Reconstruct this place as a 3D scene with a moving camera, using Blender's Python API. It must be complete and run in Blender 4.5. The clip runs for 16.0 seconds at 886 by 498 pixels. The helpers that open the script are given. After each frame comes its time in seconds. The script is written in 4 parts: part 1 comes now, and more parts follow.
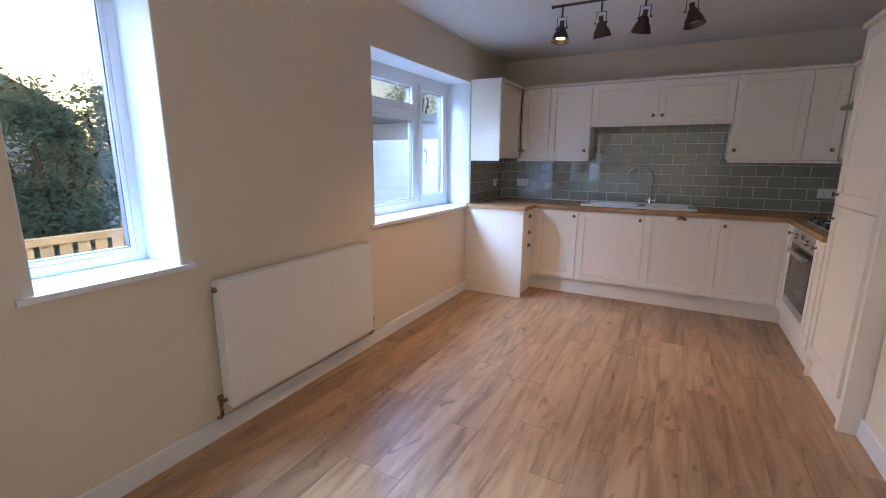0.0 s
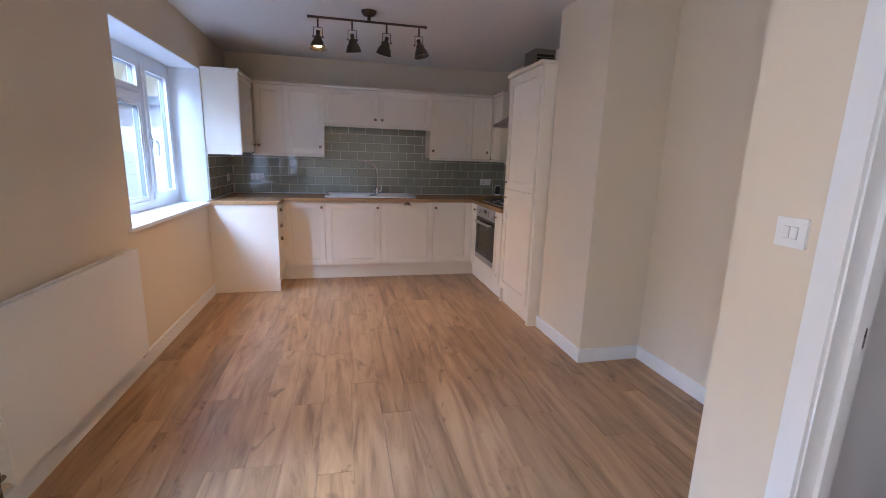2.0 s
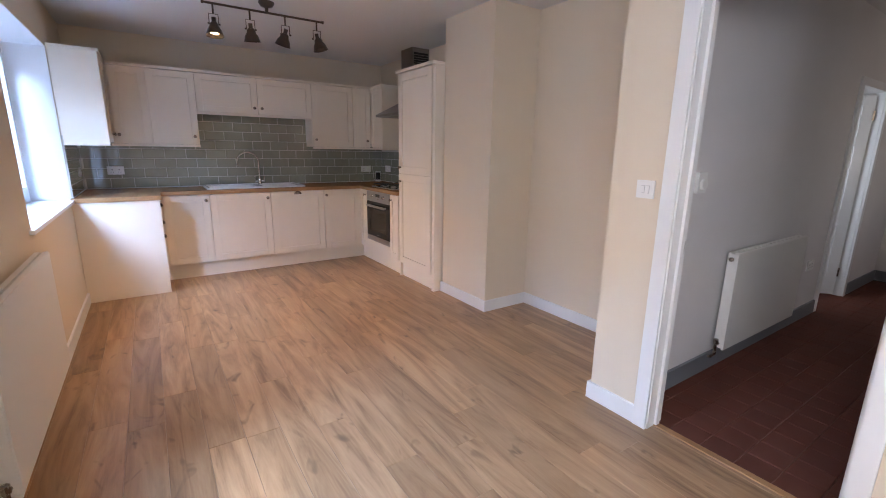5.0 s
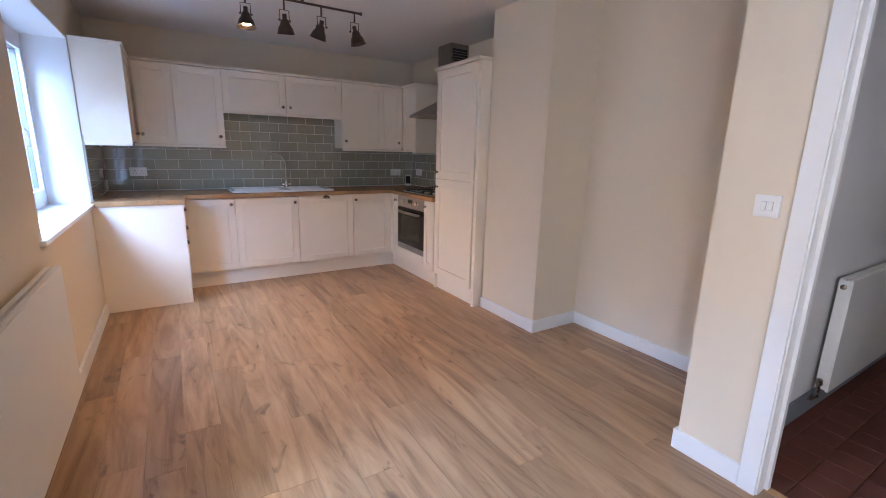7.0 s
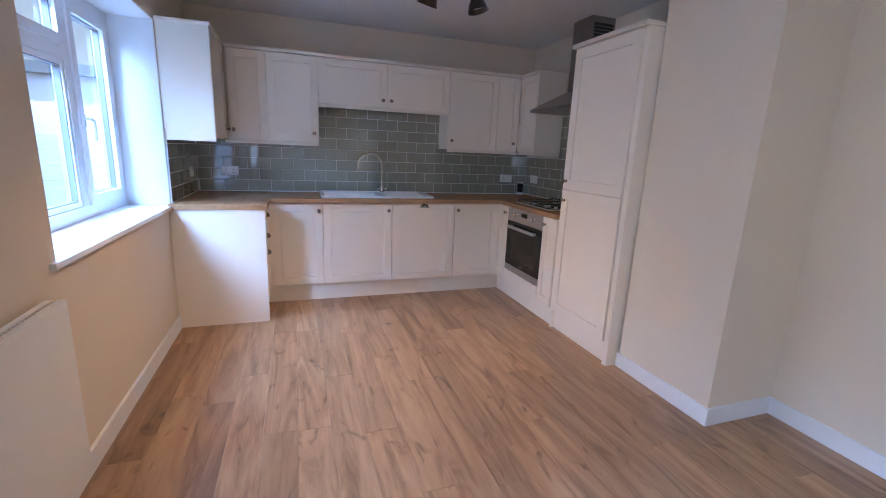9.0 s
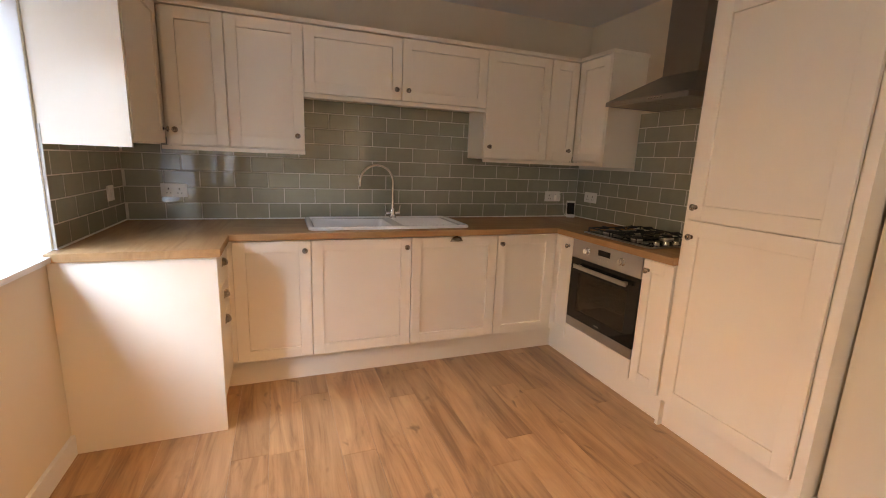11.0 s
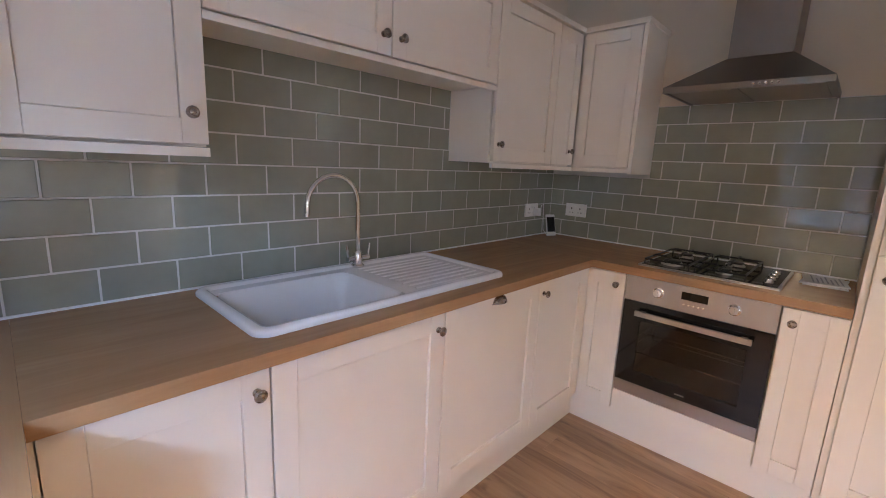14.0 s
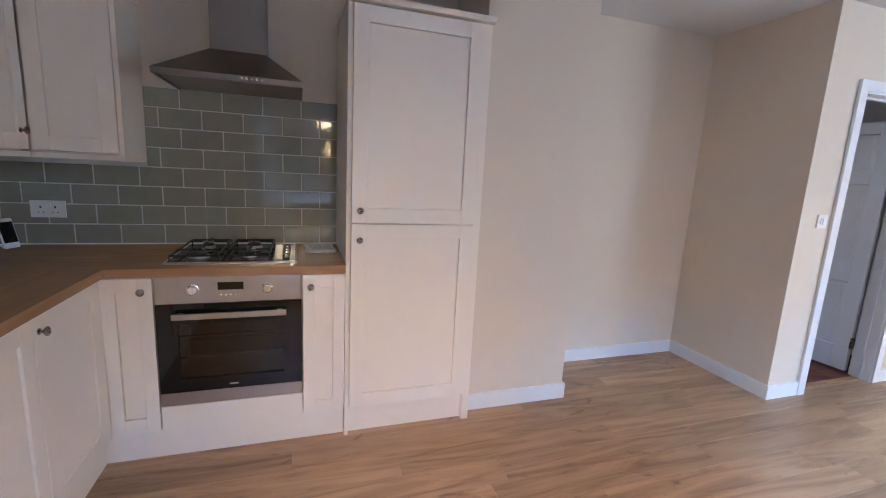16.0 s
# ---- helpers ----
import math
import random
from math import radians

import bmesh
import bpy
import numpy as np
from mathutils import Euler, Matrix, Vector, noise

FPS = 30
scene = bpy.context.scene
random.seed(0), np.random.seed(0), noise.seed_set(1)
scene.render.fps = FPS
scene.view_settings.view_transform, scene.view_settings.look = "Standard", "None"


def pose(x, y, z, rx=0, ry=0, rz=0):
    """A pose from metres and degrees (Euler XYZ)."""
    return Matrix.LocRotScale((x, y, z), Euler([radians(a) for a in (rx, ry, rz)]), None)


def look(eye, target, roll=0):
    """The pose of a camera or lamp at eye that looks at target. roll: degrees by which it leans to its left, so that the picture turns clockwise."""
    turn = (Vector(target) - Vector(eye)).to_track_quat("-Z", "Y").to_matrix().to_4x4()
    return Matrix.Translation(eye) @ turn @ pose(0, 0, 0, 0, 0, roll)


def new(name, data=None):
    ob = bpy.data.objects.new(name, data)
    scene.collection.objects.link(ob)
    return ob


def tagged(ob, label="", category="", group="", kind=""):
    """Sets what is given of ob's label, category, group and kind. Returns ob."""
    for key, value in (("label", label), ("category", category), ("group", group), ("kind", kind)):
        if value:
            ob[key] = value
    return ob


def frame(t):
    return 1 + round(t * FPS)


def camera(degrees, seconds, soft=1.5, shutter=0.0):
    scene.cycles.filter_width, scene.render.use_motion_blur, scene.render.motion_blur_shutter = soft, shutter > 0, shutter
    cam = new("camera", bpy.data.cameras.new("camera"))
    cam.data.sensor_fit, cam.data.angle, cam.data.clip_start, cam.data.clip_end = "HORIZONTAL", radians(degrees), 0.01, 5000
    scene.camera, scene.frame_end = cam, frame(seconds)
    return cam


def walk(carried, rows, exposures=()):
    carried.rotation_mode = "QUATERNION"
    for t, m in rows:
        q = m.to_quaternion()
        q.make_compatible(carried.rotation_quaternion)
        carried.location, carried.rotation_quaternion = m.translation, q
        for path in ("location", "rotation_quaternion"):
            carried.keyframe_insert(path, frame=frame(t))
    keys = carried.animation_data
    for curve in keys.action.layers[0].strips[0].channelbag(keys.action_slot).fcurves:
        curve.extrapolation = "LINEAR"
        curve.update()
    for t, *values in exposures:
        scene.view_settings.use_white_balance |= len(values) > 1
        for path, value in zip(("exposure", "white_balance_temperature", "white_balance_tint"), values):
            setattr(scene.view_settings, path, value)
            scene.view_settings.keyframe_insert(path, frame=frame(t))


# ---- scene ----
cam = camera(91.6, 16.0, soft=1.0)
METRES, EYE, TILT, LEAN, TURN = 6.45, 1.435, 0.0, 0.0, 28.2
ROWS = [
    (0.0, 0.0, 0.0, 0.0, 0.08, -11.88, -0.38),
    (0.5, -0.0319, -0.0078, -0.0014, -13.73, -12.01, -0.9),
    (1.0, -0.0639, -0.0255, -0.0004, -22.57, -12.09, -2.18),
    (1.5, -0.1004, -0.0186, -0.0012, -31.7, -11.85, -1.26),
    (2.0, -0.1263, -0.0177, -0.0008, -41.0, -11.77, -1.68),
    (2.5, -0.157, -0.0204, 0.0004, -48.0, -11.73, -2.32),
    (3.0, -0.1866, -0.0085, -0.0019, -56.37, -11.65, -1.25),
    (3.5, -0.2113, -0.0007, -0.0017, -61.83, -11.83, -0.27),
    (4.0, -0.2287, -0.0024, -0.0036, -62.61, -12.41, -0.66),
    (6.5, -0.2295, 0.0351, -0.001, -60.96, -13.09, -1.02),
    (7.0, -0.2094, 0.0659, -0.0012, -59.91, -12.69, -1.39),
    (7.5, -0.1814, 0.0878, -0.0005, -53.21, -12.47, -1.17),
    (8.0, -0.1491, 0.1027, -0.0008, -50.0, -12.39, -1.7),
    (8.5, -0.1289, 0.1313, -0.0035, -48.17, -12.41, -2.81),
    (9.0, -0.1058, 0.1668, -0.0035, -46.89, -12.72, -2.42),
    (11.5, 0.0257, 0.3896, -0.0046, -50.54, -10.95, -2.16),
    (12.0, 0.0387, 0.438, -0.0033, -55.59, -10.81, -2.88),
    (12.5, 0.0526, 0.4798, -0.0037, -58.99, -11.14, -3.22),
    (13.0, 0.072, 0.5149, -0.0014, -63.19, -11.21, -3.46),
    (13.5, 0.0817, 0.5559, -0.0012, -70.39, -11.12, -4.01),
    (14.0, 0.0872, 0.5923, -0.0018, -74.14, -11.2, -2.48),
    (14.5, 0.1086, 0.5943, -0.0005, -81.05, -11.27, -2.10),
    (15.0, 0.1191, 0.5897, 0.0014, -98.61, -11.07, -2.50),
    (15.5, 0.1147, 0.5990, 0.0010, -118.20, -10.45, -2.10),
    (16.0, 0.1032, 0.6114, 0.0008, -136.2, -10.12, -2.91),
]
walk(cam, [(t, pose(0, 0, EYE, TILT, LEAN, TURN) @ pose(METRES * x, METRES * y, METRES * z, 90 + pitch, roll, yaw)) for t, x, y, z, yaw, pitch, roll in ROWS],
     [(0.0, 0.3, 6300, 13), (1.5, 0.25, 6500, 15), (4.0, 0.5, 6800, 17), (7.0, 0.5, 6500, 16), (9.0, 0.45, 5700, 14), (11.5, 0.55, 11000, 19), (12.0, 0.52, 8300, 17), (12.5, 0.55, 7100, 16), (13.5, 0.78, 6900, 16), (14.0, 0.78, 6800, 16), (14.5, 0.78, 6400, 14), (16.0, 0.68, 5900, 12)])

# ---- light ----
world = bpy.data.worlds.new("world")
scene.world = world
world.use_nodes = True
wn = world.node_tree
sky = wn.nodes.new("ShaderNodeTexSky")
sky.sky_type, sky.sun_disc = "NISHITA", False
sky.sun_elevation, sky.sun_rotation = radians(16), radians(270)
sky.air_density, sky.dust_density = 1.0, 3.0
wn.links.new(sky.outputs[0], wn.nodes["Background"].inputs[0])
wn.nodes["Background"].inputs[1].default_value = 0.15

sun = bpy.data.lights.new("sun", "SUN")
sun.energy, sun.angle, sun.color = 0.5, radians(24), (1.0, 0.72, 0.46)
new("sun", sun).matrix_world = look((-20, 0, 4.2), (0, 0, 0))


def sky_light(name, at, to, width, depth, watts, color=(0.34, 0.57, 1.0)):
    """Stands in for the bright sky over a window opening, real or added."""
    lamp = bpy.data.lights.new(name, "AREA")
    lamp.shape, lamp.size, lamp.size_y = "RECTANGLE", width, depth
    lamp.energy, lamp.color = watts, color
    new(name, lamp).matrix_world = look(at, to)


sky_light("sky_over_kitchen_window", (-3.35, 4.1, 3.25), (-2.2, 3.95, 1.6), 1.4, 1.5, 310)
sky_light("sky_over_dining_window", (-3.35, 0.87, 3.25), (-2.2, 0.87, 1.6), 1.2, 1.5, 540)
# added fill lamp in a made-up opening at the unseen rear end
sky_light("unseen_rear_fill", (-2.40, -1.6, 1.6), (0, -1.2, 1.0), 1.7, 1.15, 50, (0.74, 0.84, 1.0))
# added lamp that brightens the hall, no known window there
sky_light("hall_fill", (4.3, -0.985, 1.6), (4.2, 0, 1.4), 0.9, 1.0, 1.9, (1.0, 0.90, 0.82))
# added lamp out of view, brightens the half-open far door
sky_light("far_room_fill", (3.15, 1.35, 1.55), (4.2, 1.2, 1.3), 0.6, 1.0, 9, (0.72, 0.86, 1.0))

# ---- materials ----


def mat(name, color, rough=0.5, metal=0.0, vary=0.06, scale=6.0, bump=0.0, bscale=80.0, random_vary=0.0, coat=0.0):
    m = bpy.data.materials.new(name)
    m.use_nodes = True
    nt = m.node_tree
    b = nt.nodes["Principled BSDF"]
    b.inputs["Roughness"].default_value, b.inputs["Metallic"].default_value = rough, metal
    b.inputs["Coat Weight"].default_value = coat
    geo = nt.nodes.new("ShaderNodeNewGeometry")
    n1 = nt.nodes.new("ShaderNodeTexNoise")
    n1.inputs["Scale"].default_value, n1.inputs["Detail"].default_value = scale, 5
    nt.links.new(geo.outputs["Position"], n1.inputs["Vector"])
    mix = nt.nodes.new("ShaderNodeMix")
    mix.data_type = "RGBA"
    mix.inputs["A"].default_value = (*[c * (1 - vary) for c in color], 1)
    mix.inputs["B"].default_value = (*[min(1, c * (1 + vary)) for c in color], 1)
    nt.links.new(n1.outputs["Fac"], mix.inputs["Factor"])
    out = mix.outputs["Result"]
    if random_vary:
        info = nt.nodes.new("ShaderNodeObjectInfo")
        mr = nt.nodes.new("ShaderNodeMapRange")
        mr.inputs["To Min"].default_value, mr.inputs["To Max"].default_value = 1 - random_vary, 1 + random_vary
        nt.links.new(info.outputs["Random"], mr.inputs["Value"])
        hsv = nt.nodes.new("ShaderNodeHueSaturation")
        nt.links.new(out, hsv.inputs["Color"])
        nt.links.new(mr.outputs[0], hsv.inputs["Value"])
        out = hsv.outputs[0]
    nt.links.new(out, b.inputs["Base Color"])
    rr = nt.nodes.new("ShaderNodeMapRange")
    rr.inputs["To Min"].default_value, rr.inputs["To Max"].default_value = max(0.02, rough * 0.85), min(1, rough * 1.15)
    nt.links.new(n1.outputs["Fac"], rr.inputs["Value"])
    nt.links.new(rr.outputs[0], b.inputs["Roughness"])
    if bump:
        n2 = nt.nodes.new("ShaderNodeTexNoise")
        n2.inputs["Scale"].default_value, n2.inputs["Detail"].default_value = bscale, 4
        nt.links.new(geo.outputs["Position"], n2.inputs["Vector"])
        bp = nt.nodes.new("ShaderNodeBump")
        bp.inputs["Strength"].default_value, bp.inputs["Distance"].default_value = bump, 0.004
        nt.links.new(n2.outputs["Fac"], bp.inputs["Height"])
        nt.links.new(bp.outputs[0], b.inputs["Normal"])
    return m


def wood(name, light, mid, dark, rough, along, per_object, knots=0.5, stretch=14.0, value=0.16, relief=0.05, grain=8.0):
    """Oak-like grain running along one axis; the piece's random number shifts the pattern."""
    m = bpy.data.materials.new(name)
    m.use_nodes = True
    nt = m.node_tree
    b = nt.nodes["Principled BSDF"]
    geo = nt.nodes.new("ShaderNodeNewGeometry")
    info = nt.nodes.new("ShaderNodeObjectInfo")
    off = nt.nodes.new("ShaderNodeVectorMath")
    off.operation = "MULTIPLY_ADD"
    comb = nt.nodes.new("ShaderNodeCombineXYZ")
    for i in range(3):
        nt.links.new(info.outputs["Random"], comb.inputs[i])
    nt.links.new(comb.outputs[0], off.inputs[0])
    off.inputs[1].default_value = (37, 53, 11) if per_object else (0, 0, 0)
    nt.links.new(geo.outputs["Position"], off.inputs[2])

    def noise_tex(scale_vec, scale, detail, distort=0.0, rough_=0.6):
        mp = nt.nodes.new("ShaderNodeMapping")
        mp.inputs["Scale"].default_value = scale_vec
        nt.links.new(off.outputs[0], mp.inputs["Vector"])
        n = nt.nodes.new("ShaderNodeTexNoise")
        n.inputs["Scale"].default_value, n.inputs["Detail"].default_value = scale, detail
        n.inputs["Distortion"].default_value, n.inputs["Roughness"].default_value = distort, rough_
        nt.links.new(mp.outputs[0], n.inputs["Vector"])
        return n

    s = [1.0, 1.0, 1.0]
    s[along] = 1.0 / (3 * stretch)
    s2 = [1.0, 1.0, 1.0]
    s2[along] = 1.0 / 9
    s3 = [1.0, 1.0, 1.0]
    s3[along] = 0.42
    fine = noise_tex(s, 120, 4, 0.0, 0.7)
    broad = noise_tex(s2, grain, 5, 2.2, 0.6)
    knot = noise_tex(s3, 7.5, 2, 1.2)
    ramp = nt.nodes.new("ShaderNodeValToRGB")
    e = ramp.color_ramp.elements
    e[0].position, e[0].color = 0.33, (*dark, 1)
    e[1].position, e[1].color = 0.64, (*light, 1)
    em = ramp.color_ramp.elements.new(0.5)
    em.color = (*mid, 1)
    add = nt.nodes.new("ShaderNodeMath")
    add.operation = "MULTIPLY_ADD"
    add.inputs[1].default_value = 0.17
    nt.links.new(fine.outputs["Fac"], add.inputs[0])
    mul = nt.nodes.new("ShaderNodeMath")
    mul.operation = "MULTIPLY"
    mul.inputs[1].default_value = 0.83
    nt.links.new(broad.outputs["Fac"], mul.inputs[0])
    nt.links.new(mul.outputs[0], add.inputs[2])
    nt.links.new(add.outputs[0], ramp.inputs[0])
    kr = nt.nodes.new("ShaderNodeMapRange")
    kr.inputs["From Min"].default_value, kr.inputs["From Max"].default_value = 0.63, 0.77
    kr.inputs["To Max"].default_value = knots
    nt.links.new(knot.outputs["Fac"], kr.inputs["Value"])
    mix = nt.nodes.new("ShaderNodeMix")
    mix.data_type = "RGBA"
    mix.inputs["B"].default_value = (*[c * 0.5 for c in dark], 1)
    nt.links.new(kr.outputs[0], mix.inputs["Factor"])
    nt.links.new(ramp.outputs[0], mix.inputs["A"])
    hsv = nt.nodes.new("ShaderNodeHueSaturation")
    mr = nt.nodes.new("ShaderNodeMapRange")
    mr.inputs["To Min"].default_value, mr.inputs["To Max"].default_value = 1 - value, 1 + value
    nt.links.new(info.outputs["Random"], mr.inputs["Value"])
    nt.links.new(mr.outputs[0], hsv.inputs["Value"])
    nt.links.new(mix.outputs["Result"], hsv.inputs["Color"])
    nt.links.new(hsv.outputs[0], b.inputs["Base Color"])
    rg = nt.nodes.new("ShaderNodeMapRange")
    rg.inputs["To Min"].default_value, rg.inputs["To Max"].default_value = rough * (1 - 3 * relief), rough * (1 + 5 * relief)
    nt.links.new(fine.outputs["Fac"], rg.inputs["Value"])
    nt.links.new(rg.outputs[0], b.inputs["Roughness"])
    bp = nt.nodes.new("ShaderNodeBump")
    bp.inputs["Strength"].default_value, bp.inputs["Distance"].default_value = relief, 0.001
    nt.links.new(fine.outputs["Fac"], bp.inputs["Height"])
    nt.links.new(bp.outputs[0], b.inputs["Normal"])
    return m


def glass(name, tint=(1, 1, 1), rough=0.0):
    m = bpy.data.materials.new(name)
    m.use_nodes = True
    b = m.node_tree.nodes["Principled BSDF"]
    b.inputs["Base Color"].default_value = (*tint, 1)
    b.inputs["Transmission Weight"].default_value = 1
    b.inputs["Roughness"].default_value, b.inputs["IOR"].default_value = rough, 1.45
    return m


def glow(name, color, strength):
    m = bpy.data.materials.new(name)
    m.use_nodes = True
    b = m.node_tree.nodes["Principled BSDF"]
    b.inputs["Emission Color"].default_value = (*color, 1)
    b.inputs["Emission Strength"].default_value = strength
    return m


WALL = mat("cream_wall_paint", (0.75, 0.645, 0.505), 0.75, vary=0.025, scale=2.5, bump=0.12, bscale=140)
HALLWALL = mat("white_hall_paint", (0.76, 0.73, 0.71), 0.8, vary=0.09, scale=1.6, bump=0.12, bscale=140)
CEIL = mat("white_ceiling_paint", (0.72, 0.70, 0.67), 0.85, vary=0.02, scale=2, bump=0.1, bscale=120)
TRIM = mat("white_gloss_trim", (0.82, 0.82, 0.81), 0.3, vary=0.02, bump=0.03, bscale=40)
GREYTRIM = mat("grey_gloss_trim", (0.20, 0.21, 0.23), 0.4, vary=0.05)
IVORY = mat("ivory_cabinet_paint", (0.89, 0.80, 0.67), 0.38, vary=0.02, scale=9, bump=0.05, bscale=160)
PVC = mat("white_window_plastic", (0.82, 0.83, 0.84), 0.25, vary=0.015)
RADW = mat("white_radiator_enamel", (0.82, 0.80, 0.75), 0.35, vary=0.015)
PLASTIC = mat("white_plastic", (0.83, 0.82, 0.79), 0.3, vary=0.02)
PEWTER = mat("aged_pewter", (0.33, 0.285, 0.245), 0.27, 0.95, vary=0.3, scale=60)
BRONZE = mat("dark_bronze_lamp_metal", (0.10, 0.078, 0.062), 0.3, 0.9, vary=0.25, scale=30)
CHROME = mat("chrome", (0.78, 0.78, 0.78), 0.08, 1.0, vary=0.02)
STEEL = mat("brushed_steel", (0.50, 0.47, 0.44), 0.33, 1.0, vary=0.06, scale=30)
HOODSTEEL = mat("hood_steel", (0.31, 0.28, 0.25), 0.34, 1.0, vary=0.06, scale=20)
BLACKGLASS = mat("black_oven_glass", (0.006, 0.006, 0.006), 0.05, vary=0.05)
OVENIN = mat("dark_oven_enamel", (0.05, 0.038, 0.03), 0.4, vary=0.3)
BLACK = mat("black_cast_iron", (0.012, 0.012, 0.012), 0.5, vary=0.2)
HOLE_SHADE = mat("dark_hole_shade", (0.03, 0.025, 0.02), 0.9)
FILTER = mat("mesh_filter_metal", (0.42, 0.39, 0.34), 0.5, 0.7, vary=0.2, scale=60, bump=0.4, bscale=300)
CERAMIC = mat("white_ceramic", (0.86, 0.85, 0.83), 0.12, vary=0.01)
TILE = mat("sage_green_glazed_tile", (0.295, 0.298, 0.23), 0.05, vary=0.12, scale=14, bump=0.10, bscale=9, random_vary=0.07, coat=0.5)
TILE.node_tree.nodes["Principled BSDF"].inputs["Specular IOR Level"].default_value = 0.5
TILE.node_tree.nodes["Principled BSDF"].inputs["Coat IOR"].default_value = 1.65
GROUT = mat("pale_grout", (0.66, 0.64, 0.58), 0.9, vary=0.06, scale=30)
QUARRY = mat("red_quarry_tile", (0.12, 0.031, 0.016), 0.85, vary=0.2, scale=7, bump=0.15, bscale=40, random_vary=0.10)
QGROUT = mat("dark_quarry_grout", (0.115, 0.032, 0.02), 0.9, vary=0.1)
PLANK = wood("oak_laminate", (0.47, 0.29, 0.158), (0.385, 0.224, 0.116), (0.22, 0.117, 0.057), 0.30, 1, True, 0.9, 14.0, 0.17, 0.05, 7.5)
PLANKGAP = mat("floor_joint", (0.06, 0.036, 0.02), 0.9)
TOP_X = wood("oak_worktop_long", (0.455, 0.258, 0.125), (0.415, 0.23, 0.11), (0.355, 0.193, 0.09), 0.27, 0, False, 0.0, 12, 0.0, 0.0)
TOP_Y = wood("oak_worktop_short", (0.455, 0.258, 0.125), (0.415, 0.23, 0.11), (0.355, 0.193, 0.09), 0.27, 1, False, 0.0, 12, 0.0, 0.0)
PAPER = mat("white_paper", (0.75, 0.74, 0.71), 0.7, vary=0.04)
INK_AND_SHADOW = mat("grey_print_and_shadow", (0.40, 0.40, 0.40), 0.7)
SCREEN = mat("black_phone_screen", (0.01, 0.01, 0.012), 0.08)
GLASS = glass("clear_window_glass")
BULB = glow("warm_lit_bulb", (1.0, 0.72, 0.38), 40)
BULBOFF = mat("unlit_bulb_glass", (0.5, 0.48, 0.44), 0.15)
FENCE = mat("golden_fence_timber", (0.42, 0.21, 0.075), 0.7, vary=0.3, scale=9, random_vary=0.15)
GRASS = mat("lawn_grass", (0.07, 0.10, 0.035), 0.9, vary=0.4, scale=3, bump=0.5, bscale=30)
RENDERED = mat("pale_rendered_wall", (0.62, 0.60, 0.60), 0.9, vary=0.12, scale=3, bump=0.3, bscale=30)
ROOF = mat("felt_roof", (0.22, 0.24, 0.24), 0.8, vary=0.2)
TEAL = mat("teal_painted_metal", (0.03, 0.22, 0.20), 0.5, vary=0.1)
BRICKWALL = mat("far_red_brick", (0.28, 0.13, 0.09), 0.85, vary=0.25, scale=10, bump=0.3)
ROOFTILE = mat("far_roof_tile", (0.20, 0.10, 0.075), 0.8, vary=0.25, scale=8)
LEAF = mat("shrub_leaf", (0.10, 0.16, 0.13), 0.6, vary=0.5, scale=2.5)
leaf_nodes = LEAF.node_tree
thin = leaf_nodes.nodes.new("ShaderNodeBsdfTranslucent")
thin.inputs[0].default_value = (0.36, 0.46, 0.32, 1)
both = leaf_nodes.nodes.new("ShaderNodeMixShader")
both.inputs[0].default_value = 0.55
leaf_nodes.links.new(leaf_nodes.nodes["Principled BSDF"].outputs[0], both.inputs[1])
leaf_nodes.links.new(thin.outputs[0], both.inputs[2])
leaf_nodes.links.new(both.outputs[0], leaf_nodes.nodes["Material Output"].inputs[0])
BARK = mat("bark", (0.10, 0.07, 0.045), 0.9, vary=0.3, scale=12)

# ---- mesh tools ----


def add_box(bm, x0, y0, z0, x1, y1, z1):
    vs = [bm.verts.new((x, y, z)) for z in (z0, z1) for x, y in ((x0, y0), (x1, y0), (x1, y1), (x0, y1))]
    for f in ((3, 2, 1, 0), (4, 5, 6, 7), (0, 1, 5, 4), (1, 2, 6, 5), (2, 3, 7, 6), (3, 0, 4, 7)):
        bm.faces.new([vs[i] for i in f])


def add_lathe(bm, profile, m, seg=16):
    """Turns (radius, height) pairs about the local z axis."""
    rings = []
    for r, h in profile:
        rings.append([bm.verts.new(m @ Vector((r * math.cos(2 * math.pi * i / seg), r * math.sin(2 * math.pi * i / seg), h))) for i in range(seg)])
    for a, b in zip(rings, rings[1:]):
        for i in range(seg):
            bm.faces.new((a[i], a[(i + 1) % seg], b[(i + 1) % seg], b[i]))
    bm.faces.new(rings[0][::-1])
    bm.faces.new(rings[-1])


def add_tube(bm, pts, r, seg=10):
    """A round bar along a line of points."""
    pts = [Vector(p) for p in pts]
    up, rings = None, []
    for i, p in enumerate(pts):
        d = (pts[min(i + 1, len(pts) - 1)] - pts[max(i - 1, 0)]).normalized()
        if up is None:
            up = d.orthogonal().normalized()
        up = (up - d * up.dot(d)).normalized()
        side = d.cross(up)
        rings.append([bm.verts.new(p + (up * math.cos(2 * math.pi * k / seg) + side * math.sin(2 * math.pi * k / seg)) * r) for k in range(seg)])
    for a, b in zip(rings, rings[1:]):
        for k in range(seg):
            bm.faces.new((a[k], a[(k + 1) % seg], b[(k + 1) % seg], b[k]))
    bm.faces.new(rings[0][::-1])
    bm.faces.new(rings[-1])


